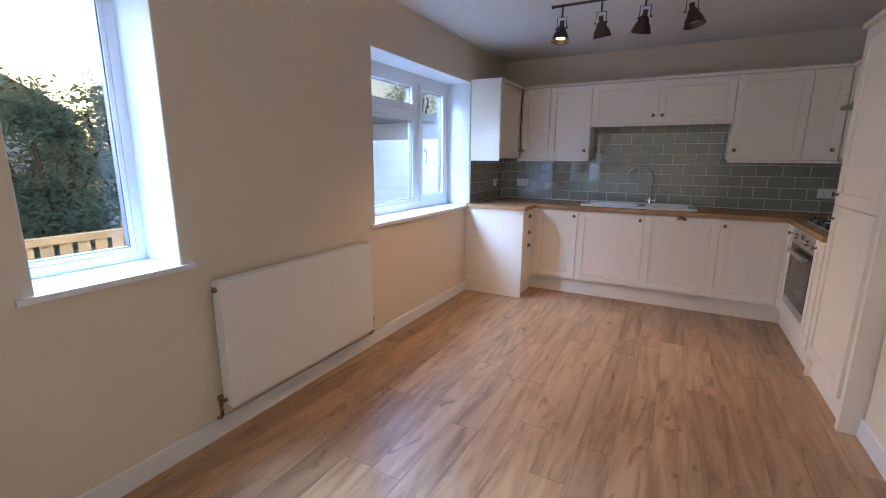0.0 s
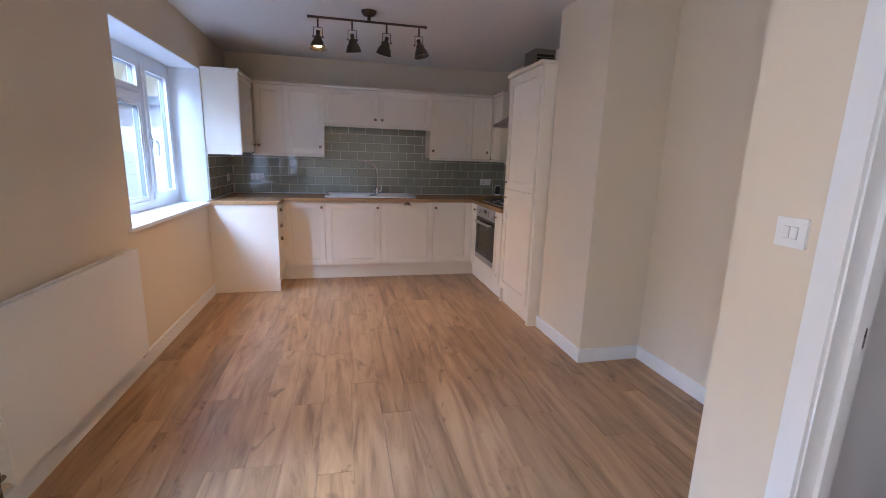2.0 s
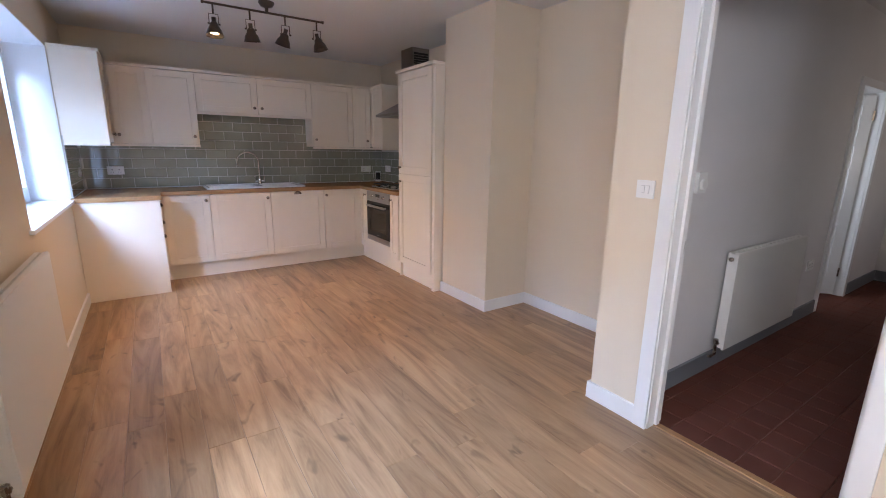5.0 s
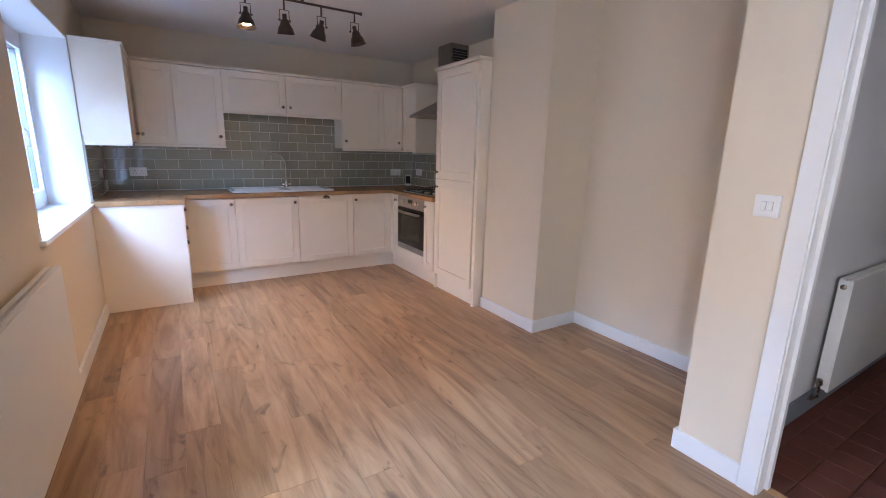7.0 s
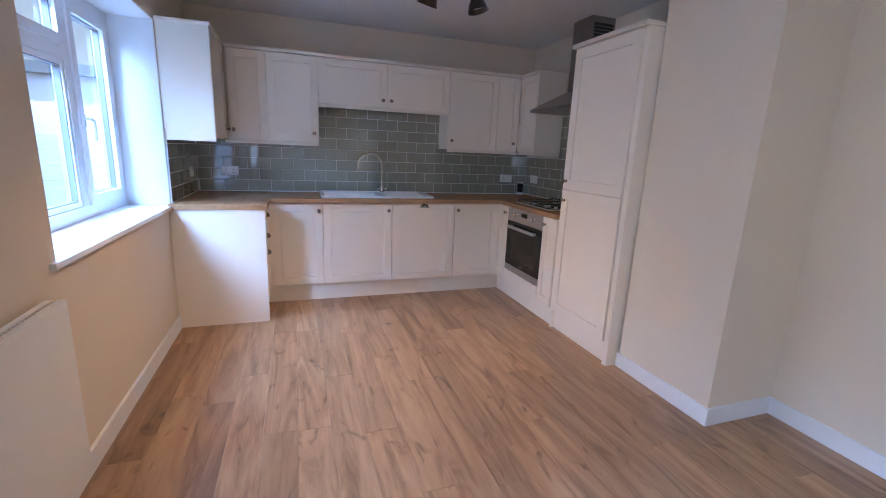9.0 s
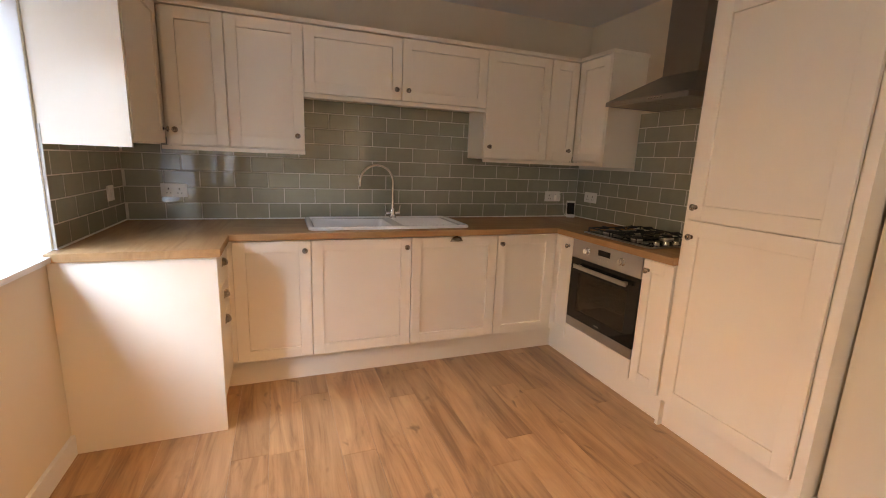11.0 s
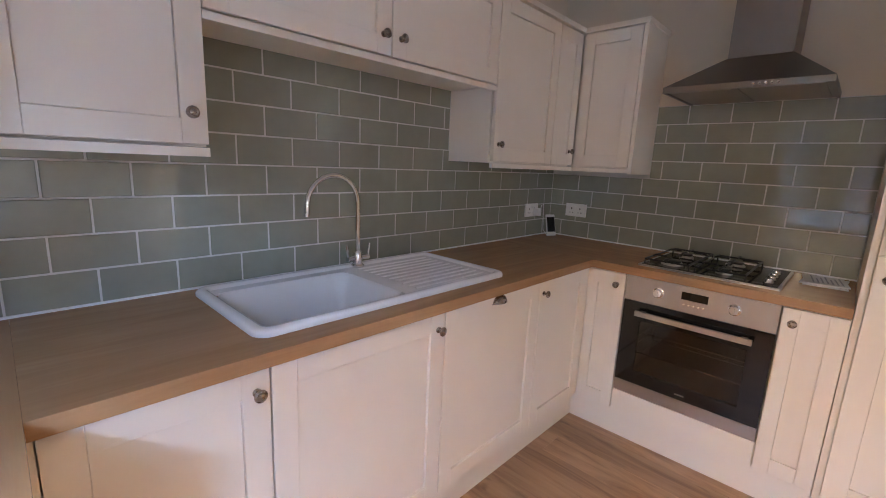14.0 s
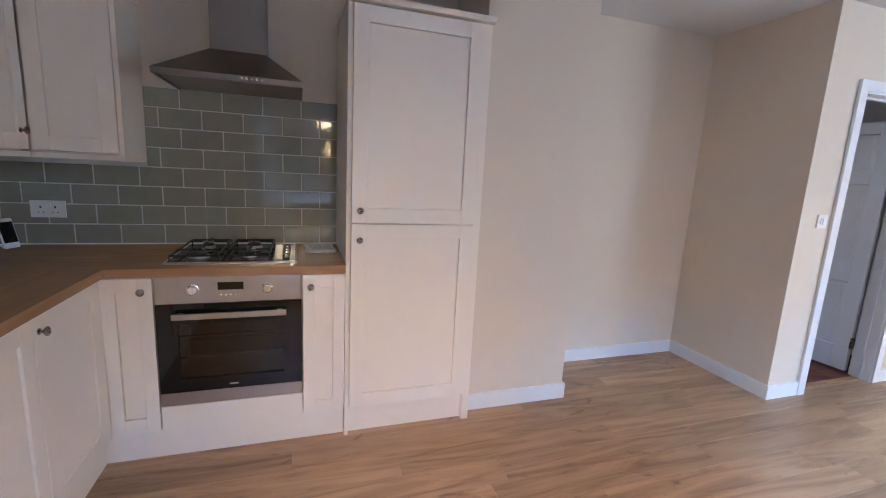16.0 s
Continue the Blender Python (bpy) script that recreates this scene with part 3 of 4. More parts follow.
for z in (0.50, 0.61):
    add_tube(bm, [(FX + 0.04, OV0 + 0.062, z), (FX + 0.04, OV1 - 0.062, z)], 0.0035, 6)
    add_tube(bm, [(FX + 0.28, OV0 + 0.062, z), (FX + 0.28, OV1 - 0.062, z)], 0.003, 6)
    for k in range(12):
        y = OV0 + 0.09 + k * 0.04
        add_tube(bm, [(FX + 0.04, y, z), (FX + 0.28, y, z)], 0.0018, 5)
for y in (OV0 + 0.063, OV1 - 0.063):
    for z in (0.46, 0.54, 0.58, 0.66):
        add_tube(bm, [(FX + 0.03, y, z), (FX + 0.28, y, z)], 0.0025, 5)
finish("rack", bm, CHROME, ov, smooth=True)
od = boxes("door", [(FX - 0.022, OV0, 0.352, FX + 0.004, OV0 + 0.085, 0.784), (FX - 0.022, OV1 - 0.085, 0.352, FX + 0.004, OV1, 0.784), (FX - 0.022, OV0 + 0.085, 0.352, FX + 0.004, OV1 - 0.085, 0.415), (FX - 0.022, OV0 + 0.085, 0.69, FX + 0.004, OV1 - 0.085, 0.784)], BLACKGLASS, ov)
pane = boxes("pane", [(FX - 0.021, OV0 + 0.084, 0.414, FX - 0.017, OV1 - 0.084, 0.691)], glass("smoked_oven_glass", (0.62, 0.54, 0.45)), od)
pane.visible_shadow = False
boxes("lower_trim", [(FX - 0.023, OV0, 0.289, FX + 0.004, OV1, 0.350)], STEEL, ov, 0.002)
boxes("maker_mark", [(FX - 0.0225, 4.085, 0.372, FX - 0.022, 4.125, 0.379)], STEEL, od)
bm = bmesh.new()
add_box(bm, FX - 0.062, OV0 + 0.07, 0.722, FX - 0.05, OV1 - 0.07, 0.748)
for y in (OV0 + 0.10, OV1 - 0.10):
    add_box(bm, FX - 0.051, y - 0.012, 0.726, FX - 0.02, y + 0.012, 0.744)
finish("handle", bm, STEEL, od, 0.003)
for y in (OV0 + 0.155, OV1 - 0.155):
    bm = bmesh.new()
    add_lathe(bm, [(0.026, 0), (0.026, 0.002), (0.021, 0.004), (0.020, 0.022), (0.017, 0.025)], face_pose("W", FX - 0.022, y, 0.852), 20)
    add_box(bm, FX - 0.05, y - 0.003, 0.836, FX - 0.046, y + 0.003, 0.868)
    tagged(finish("dial", bm, CHROME, ov, smooth=True), "silver control dial")
boxes("display", [(FX - 0.0225, 4.05, 0.848, FX - 0.021, 4.16, 0.885)], BLACKGLASS, ov)
bm = bmesh.new()
for k in range(5):
    add_lathe(bm, [(0.005, 0), (0.005, 0.004), (0.003, 0.005)], face_pose("W", FX - 0.022, 4.065 + k * 0.02, 0.825), 10)
finish("button", bm, CHROME, ov, smooth=True)

# plinths
structure(boxes("trim", [(-1.375, FY + 0.03, 0, 0.935, FY + 0.046, ZB + 0.004)], IVORY, None, 0.001), "ivory plinth board under the cabinets", "plinth")
structure(boxes("trim", [(0.935, 3.578, 0, 0.951, FY + 0.046, ZB + 0.004)], IVORY, None, 0.001), "ivory plinth board under the cabinets", "plinth")
structure(boxes("trim", [(-1.391, PEN + 0.02, 0, -1.375, FY + 0.046, ZB + 0.004)], IVORY, None, 0.001), "ivory plinth board under the cabinets", "plinth")

# tall fridge housing
tl = thing("tall_cabinet", (FX, 3.21, 0), "tall ivory shaker fridge housing with two doors", "cabinet")
TY0, TY1, TT = 2.853, 3.576, 2.19
boxes("end_panel", [(FX - 0.003, TY1 - 0.02, 0, XR, TY1, TT), (FX - 0.003, TY0, 0, XR - 0.02, TY0 + 0.04, TT)], IVORY, tl, 0.0015)
carcass(tl, FX + 0.012, TY0 + 0.04, ZB, XR - 0.02, TY1 - 0.02, TT)
boxes("plinth", [(FX + 0.03, TY0 + 0.04, 0, FX + 0.046, TY1 - 0.02, ZB)], IVORY, tl)
for z0, z1, zk in ((ZD0, 1.166, 1.083), (1.166, TT - 0.004, 1.232)):
    d = shaker(tl, "W", FX, TY0 + 0.042, TY1 - 0.021, z0, z1, 0.075)
    knob(d, "W", FX - 0.02, 3.512, zk)
boxes("cornice", [(FX - 0.04, TY0 - 0.005, TT + 0.002, XR - 0.02, TY1 + 0.005, TT + 0.028)], IVORY, tl, 0.008)

# worktop
wt = thing("worktop", (0, 4.95, ZT0), "oak effect laminate worktop in three runs", "worktop")
SX0, SX1, SY0, SY1 = -0.882, 0.200, 4.680, 5.200
boxes("back_run", [(-1.318, FY - 0.042, ZT0, SX0 + 0.02, YB, ZT1), (SX1 - 0.02, FY - 0.042, ZT0, 0.868, YB, ZT1), (SX0 + 0.02, FY - 0.042, ZT0, SX1 - 0.02, SY0 + 0.02, ZT1), (SX0 + 0.02, SY1 - 0.02, ZT0, SX1 - 0.02, YB, ZT1)], TOP_X, wt)
boxes("window_run", [(XL, PEN - 0.010, ZT0, -1.3185, YB, ZT1)], TOP_Y, wt, 0.003)
boxes("cooker_run", [(0.8685, 3.579, ZT0, XR, YB, ZT1)], TOP_Y, wt, 0.003)
structure(boxes("trim", [(XL, YB - 0.016, ZT1, XR, YB, ZT1 + 0.006), (XR - 0.016, 3.579, ZT1, XR, YB - 0.016, ZT1 + 0.006), (XL, 4.29, ZT1, XL + 0.016, YB - 0.016, ZT1 + 0.006)], TRIM), "white sealant bead along the worktop", "sealant")

# ---- sink and tap ----
sk = thing("sink", (-0.33, 4.93, ZT1), "white ceramic inset sink with a ribbed drainer", "sink")
bm = bmesh.new()
ZR = ZT1 + 0.022
bx0, bx1, by0, by1 = SX0 + 0.038, -0.335, SY0 + 0.038, SY1 - 0.085
dx0, dx1, dy0, dy1 = bx1, SX1, SY0, SY1
ZP = ZR - 0.011


def rounded_ring(x0, y0, x1, y1, rad, z):
    ring = []
    for cx, cy, a0 in ((x1 - rad, y1 - rad, 0), (x0 + rad, y1 - rad, 90), (x0 + rad, y0 + rad, 180), (x1 - rad, y0 + rad, 270)):
        for k in range(6):
            a = radians(a0 + 18 * k)
            ring.append(bm.verts.new((cx + rad * math.cos(a), cy + rad * math.sin(a), z)))
    return ring


rim_rings = []
for inset, z in ((0.0, ZT1 + 0.001), (0.0, ZT1 + 0.010), (0.002, ZT1 + 0.015), (0.007, ZR - 0.002), (0.013, ZR), (0.026, ZR - 0.001), (0.033, ZR - 0.004), (0.038, ZP - 0.001)):
    rim_rings.append(rounded_ring(SX0 + inset, SY0 + inset, SX1 - inset, SY1 - inset, 0.045 - inset * 0.6, z))
for a, b in zip(rim_rings, rim_rings[1:]):
    for i in range(24):
        bm.faces.new((a[i], a[(i + 1) % 24], b[(i + 1) % 24], b[i]))
finish("rim", bm, CERAMIC, sk, smooth=True)
boxes("deck", [(bx1, SY0 + 0.03, ZT1 + 0.002, SX1 - 0.03, SY1 - 0.03, ZP), (SX0 + 0.03, by1, ZT1 + 0.002, bx1, SY1 - 0.03, ZP), (SX0 + 0.03, SY0 + 0.03, ZT1 + 0.002, bx0 + 0.001, by1, ZP - 0.001), (bx0, SY0 + 0.03, ZT1 + 0.002, bx1, by0 + 0.001, ZP - 0.001)], CERAMIC, sk)
bm = bmesh.new()
ZBOT = ZT1 - 0.17
corners = []
for z, inset in ((ZP + 0.0005, -0.001), (ZP - 0.004, 0.003), (ZP - 0.016, 0.008), (ZBOT + 0.03, 0.02), (ZBOT + 0.008, 0.032), (ZBOT, 0.055)):
    ring = []
    rad = 0.06
    for cx, cy, a0 in ((bx1 - rad, by1 - rad, 0), (bx0 + rad, by1 - rad, 90), (bx0 + rad, by0 + rad, 180), (bx1 - rad, by0 + rad, 270)):
        for k in range(6):
            a = radians(a0 + 18 * k)
            ring.append(bm.verts.new((cx + (rad - inset) * math.cos(a), cy + (rad - inset) * math.sin(a), z)))
    corners.append(ring)
for a, b in zip(corners, corners[1:]):
    for i in range(24):
        bm.faces.new((a[i], a[(i + 1) % 24], b[(i + 1) % 24], b[i]))
bm.faces.new(corners[-1])
finish("bowl", bm, CERAMIC, sk, smooth=True)
bm = bmesh.new()
for k in range(10):
    y = dy0 + 0.075 + k * (dy1 - dy0 - 0.16) / 9
    add_tube(bm, [(dx0 + 0.07, y, ZP - 0.001), (dx1 - 0.075, y, ZP - 0.001)], 0.006, 8)
finish("drainer_rib", bm, CERAMIC, sk, smooth=True)
# dark slip painted in as the shade inside the overflow slot
boxes("overflow", [(bx1 - 0.008, 4.89, ZT1 - 0.07, bx1 - 0.006, 4.915, ZT1 - 0.035)], HOLE_SHADE, sk)
bm = bmesh.new()
add_lathe(bm, [(0.045, 0), (0.045, 0.002), (0.03, 0.003), (0.01, 0.001)], pose((bx0 + bx1) / 2, (by0 + by1) / 2, ZBOT), 20)
finish("waste", bm, CHROME, sk, smooth=True)

TX, TYY = -0.240, 5.160
ZR = ZP
tp = thing("tap", (TX, TYY, ZR), "chrome swan-neck mixer tap with two levers", "tap")
bm = bmesh.new()
add_lathe(bm, [(0.028, 0), (0.028, 0.008), (0.021, 0.014), (0.021, 0.062), (0.016, 0.072)], pose(TX, TYY, ZR), 20)
arc = [(TX, TYY, ZR + 0.06), (TX, TYY, ZR + 0.27)]
for k in range(1, 13):
    a = math.pi * k / 12 * 0.97
    arc.append((TX - 0.126 + 0.126 * math.cos(a), TYY - 0.03 * k / 12, ZR + 0.27 + 0.122 * math.sin(a)))
arc.append((arc[-1][0] - 0.002, arc[-1][1], arc[-1][2] - 0.045))
add_tube(bm, arc, 0.011, 12)
finish("spout", bm, CHROME, tp, smooth=True)
for s in (-1, 1):
    bm = bmesh.new()
    add_tube(bm, [(TX + s * 0.018, TYY, ZR + 0.04), (TX + s * 0.055, TYY - 0.004, ZR + 0.04)], 0.011, 12)
    add_tube(bm, [(TX + s * 0.05, TYY - 0.004, ZR + 0.045), (TX + s * 0.058, TYY - 0.004, ZR + 0.10)], 0.005, 8)
    finish("lever", bm, CHROME, tp, smooth=True)

# ---- hob ----
HX0, HX1, HY0, HY1 = 0.945, 1.445, 3.81, 4.395
hb = thing("gas_hob", (1.2, 4.1, ZT1), "stainless steel gas hob with black pan supports", "hob")
boxes("plate", [(HX0, HY0, ZT1 + 0.0005, HX1, HY1, ZT1 + 0.009)], STEEL, hb, 0.003)
boxes("burner_well", [(HX0 + 0.012, HY0 + 0.012, ZT1 + 0.0095, HX1 - 0.012, HY1 - 0.014, ZT1 + 0.0105)], BLACKGLASS, hb)
for bx_, by_, r in ((1.07, 4.27, 0.052), (1.32, 4.27, 0.036), (1.07, 4.04, 0.036), (1.32, 4.04, 0.044)):
    bm = bmesh.new()
    add_lathe(bm, [(r, 0), (r, 0.008), (r * 0.8, 0.010), (r * 0.8, 0.016)], pose(bx_, by_, ZT1 + 0.0105), 20)
    tagged(finish("burner", bm, STEEL, hb, smooth=True), "steel gas burner ring")
    bm = bmesh.new()
    add_lathe(bm, [(r * 0.78, 0), (r * 0.80, 0.006), (r * 0.7, 0.009)], pose(bx_, by_, ZT1 + 0.0265), 20)
    tagged(finish("burner_cap", bm, BLACK, hb, smooth=True), "black burner cap")
for y0, y1 in ((HY0 + 0.12, 4.152), (4.158, HY1 - 0.015)):
    bm = bmesh.new()
    zt = ZT1 + 0.048
    ym = (y0 + y1) / 2
    x0, x1 = HX0 + 0.02, HX1 - 0.02
    add_tube(bm, [(x0, y0 + 0.01, ZT1 + 0.011), (x0, y0 + 0.01, zt - 0.01), (x0, y1 - 0.01, zt - 0.01), (x0, y1 - 0.01, ZT1 + 0.011)], 0.005, 6)
    add_tube(bm, [(x1, y0 + 0.01, ZT1 + 0.011), (x1, y0 + 0.01, zt - 0.01), (x1, y1 - 0.01, zt - 0.01), (x1, y1 - 0.01, ZT1 + 0.011)], 0.005, 6)
    for y in (y0 + 0.012, y1 - 0.012):
        add_tube(bm, [(x0, y, zt - 0.01), (x1, y, zt - 0.01)], 0.005, 6)
    for bx_ in (1.07, 1.32):
        for ang in (0, 90, 180, 270):
            c, s = math.cos(radians(ang)), math.sin(radians(ang))
            add_tube(bm, [(bx_ + 0.118 * c, ym + 0.1 * s, zt - 0.01), (bx_ + 0.10 * c, ym + 0.085 * s, zt), (bx_ + 0.03 * c, ym + 0.03 * s, zt)], 0.005, 6)
    tagged(finish("pan_support", bm, BLACK, hb, smooth=True), "black wire pan support")
for k in range(4):
    bm = bmesh.new()
    add_lathe(bm, [(0.021, 0), (0.019, 0.004), (0.016, 0.018), (0.012, 0.021)], pose(1.05 + 0.078 * k, HY0 + 0.055, ZT1 + 0.009), 16)
    finish("dial", bm, CHROME, hb, smooth=True)

# ---- cooker hood ----
ch = thing("cooker_hood", (1.3, 4.1, 1.808), "stainless steel chimney cooker hood on the wall", "cooker hood")
hy0, hy1, hx0, hz = 3.778, 4.417, 1.03, 1.808
bm = bmesh.new()
add_box(bm, hx0, hy0, hz, XR - 0.001, hy0 + 0.012, hz + 0.026)
add_box(bm, hx0, hy1 - 0.012, hz, XR - 0.001, hy1, hz + 0.026)
add_box(bm, hx0, hy0 + 0.012, hz, hx0 + 0.012, hy1 - 0.012, hz + 0.026)
finish("lip", bm, HOODSTEEL, ch, 0.001)
bm = bmesh.new()
lo = [bm.verts.new(v) for v in ((hx0, hy0, hz + 0.026), (hx0, hy1, hz + 0.026), (XR - 0.001, hy1, hz + 0.026), (XR - 0.001, hy0, hz + 0.026))]
hi = [bm.verts.new(v) for v in ((1.285, 3.957, hz + 0.184), (1.285, 4.22, hz + 0.184), (XR - 0.001, 4.22, hz + 0.184), (XR - 0.001, 3.957, hz + 0.184))]
for i in range(4):
    bm.faces.new((lo[i], lo[(i + 1) % 4], hi[(i + 1) % 4], hi[i]))
bm.faces.new(hi)
bm.faces.new(lo[::-1])
finish("canopy", bm, HOODSTEEL, ch, 0.002)
boxes("duct", [(1.287, 3.959, hz + 0.183, XR - 0.001, 4.218, ZC - 0.001)], HOODSTEEL, ch, 0.002)
# flat dark sheet on the duct gives the shade inside the vent
tagged(boxes("vent", [(1.31, 3.956, 2.40, 1.50, 3.9595, 2.525)], HOLE_SHADE, ch), "dark vent opening")
boxes("louvre", [(1.31, 3.950, 2.415 + 0.027 * k, 1.50, 3.957, 2.419 + 0.027 * k) for k in range(4)], HOODSTEEL, ch)
for y0, y1 in ((hy0 + 0.03, 4.098), (4.112, hy1 - 0.03)):
    tagged(boxes("filter", [(hx0 + 0.03, y0, hz + 0.001, XR - 0.03, y1, hz + 0.008)], FILTER, ch, 0.002), "mesh grease filter")
boxes("underside", [(hx0 + 0.012, hy0 + 0.012, hz + 0.006, XR - 0.002, hy1 - 0.012, hz + 0.012)], HOODSTEEL, ch)
bm = bmesh.new()
for k in range(5):
    add_lathe(bm, [(0.006, 0), (0.006, 0.004), (0.004, 0.005)], face_pose("W", hx0, 3.96 + 0.022 * k, hz + 0.014), 10)
finish("button", bm, CHROME, ch, smooth=True)

# ---- wall units ----
UY, UXL, UXR = 4.972, -1.672, 1.222
UB, UT = 1.436, 2.205


def wall_unit(side, f, u0, u1, z0, doors, label, back, ends=()):
    at = ((u0 + u1) / 2, f, z0) if side == "S" else (f, (u0 + u1) / 2, z0)
    e = thing("wall_cabinet", at, label, "cabinet", "kitchen wall units")
    carcass(e, *face_box(side, f, u0, u1, -abs(back - f), -0.012, z0 + 0.004, UT - 0.001))
    for a, b, ku in doors:
        d = shaker(e, side, f, a, b, z0 + 0.008, UT - 0.003, 0.065)
        if ku is not None:
            knob(d, side, f - 0.02 if side in "SW" else f + 0.02, ku, z0 + (0.092 if z0 < 1.6 else 0.078))
    return e


wall_unit("S", UY, -1.655, -1.318, UB, [(-1.636, -1.318, -1.60)], "ivory shaker wall cabinet with a pewter knob", YB)
wall_unit("S", UY, -1.318, -0.877, UB, [(-1.318, -0.877, -0.922)], "ivory shaker wall cabinet with a pewter knob", YB)
wall_unit("S", UY, -0.877, 0.40, 1.79, [(-0.877, -0.239, -0.279), (-0.239, 0.40, -0.197)], "ivory shaker bridging cabinet above the sink", YB)
wall_unit("S", UY, 0.40, 0.945, UB, [(0.40, 0.945, 0.438)], "ivory shaker wall cabinet with a pewter knob", YB)
wall_unit("S", UY, 0.945, 1.20, UB, [(0.945, 1.20, 1.145)], "ivory shaker corner wall cabinet", YB)
le = wall_unit("E", UXL, 4.315, UY - 0.002, UB, [(4.337, UY - 0.03, 4.90)], "ivory shaker wall cabinet with a plain end panel", XL)
boxes("end_panel", [(XL + 0.002, 4.296, UB - 0.022, UXL + 0.02, 4.314, UT)], IVORY, le, 0.001)
re_ = wall_unit("W", UXR, 4.61, UY, UB, [(4.61, UY - 0.024, None)], "ivory shaker wall cabinet with a plain end panel", XR)
boxes("end_panel", [(UXR - 0.02, 4.588, UB - 0.026, XR, 4.608, UT)], IVORY, re_, 0.001)
structure(boxes("trim", [(XL + 0.002, 4.288, UT, UXL + 0.032, UY - 0.035, UT + 0.026), (XL + 0.002, UY - 0.035, UT, XR, YB, UT + 0.026), (UXR - 0.032, 4.578, UT, XR, UY - 0.035, UT + 0.026)], IVORY, None, 0.007), "ivory cornice moulding on the wall cabinets", "trim")
structure(boxes("trim", [(UXL - 0.004, UY - 0.018, UB - 0.022, -0.877, UY, UB + 0.002), (0.40, UY - 0.018, UB - 0.022, UXR, UY, UB + 0.002), (UXR - 0.018, 4.588, UB - 0.022, UXR, UY - 0.018, UB + 0.002), (-0.877, UY - 0.018, 1.772, 0.40, UY, 1.792)], IVORY, None, 0.003), "ivory light pelmet under the wall cabinets", "trim")

# ---- spot rail ----
LY, LZ = 3.34, 2.497
lr = thing("ceiling_spot_rail", (-0.44, LY, ZC), "bronze ceiling spotlight rail with four pivoting shades", "ceiling light")
bm = bmesh.new()
add_lathe(bm, [(0.062, 0), (0.062, -0.01), (0.055, -0.022), (0.045, -0.035), (0.014, -0.045), (0.012, -0.085)], pose(-0.44, LY, ZC), 24)
finish("rose", bm, BRONZE, lr, smooth=True)
bm = bmesh.new()
add_tube(bm, [(-0.912, LY, LZ), (0.026, LY, LZ)], 0.009, 10)
for x in (-0.912, 0.026):
    add_tube(bm, [(x - 0.006, LY, LZ), (x + 0.006, LY, LZ)], 0.013, 10)
finish("bar", bm, BRONZE, lr, smooth=True)
spots = ((-0.84, (-0.02, -0.13, -0.98)), (-0.574, (0.10, 0.25, -0.96)), (-0.298, (-0.18, 0.35, -0.9)), (-0.03, (0.22, -0.1, -0.97)))
for i, (x, aim) in enumerate(spots):
    q = Vector(aim).normalized().to_track_quat("Z", "Y").to_matrix().to_4x4()
    neck = Vector((x, LY, LZ - 0.105))
    bm = bmesh.new()
    add_tube(bm, [(x, LY, LZ), (x, LY, LZ - 0.075)], 0.007, 8)
    w = 0.033
    add_tube(bm, [(x - w, LY, LZ - 0.15), (x - w, LY, LZ - 0.075), (x + w, LY, LZ - 0.075), (x + w, LY, LZ - 0.15)], 0.0035, 6)
    for s in (-1, 1):
        add_tube(bm, [(x + s * w * 0.9, LY, LZ - 0.145), (x + s * w * 1.35, LY, LZ - 0.145)], 0.007, 8)
    finish("yoke", bm, BRONZE, lr, smooth=True)
    bm = bmesh.new()
    m = Matrix.Translation(neck + Vector((0, 0, -0.015))) @ q
    add_tube(bm, [m @ Vector((0, 0, -0.02)), m @ Vector((0, 0, 0.03))], 0.016, 12)
    out = [(0.02, 0.015), (0.032, 0.03), (0.036, 0.05), (0.052, 0.075), (0.062, 0.11), (0.066, 0.116), (0.062, 0.115), (0.05, 0.08), (0.034, 0.055), (0.02, 0.04)]
    add_lathe(bm, out, m, 20)
    sh = finish("shade", bm, BRONZE, lr, smooth=True)
    bm = bmesh.new()
    add_lathe(bm, [(0.018, 0.045), (0.03, 0.06), (0.036, 0.085), (0.03, 0.094), (0.008, 0.098)], m, 16)
    tagged(finish("bulb", bm, BULB if i == 0 else BULBOFF, lr, smooth=True), "lit warm bulb" if i == 0 else "unlit bulb")
    if i == 0:
        lamp = bpy.data.lights.new("lit_spot", "SPOT")
        lamp.energy, lamp.color, lamp.spot_size, lamp.spot_blend, lamp.shadow_soft_size = 66, (1.0, 0.62, 0.31), radians(118), 1.0, 0.035
        new("lit_spot", lamp).matrix_world = m @ pose(0, 0, 0.112, 180, 0, 0)

# ---- radiators ----


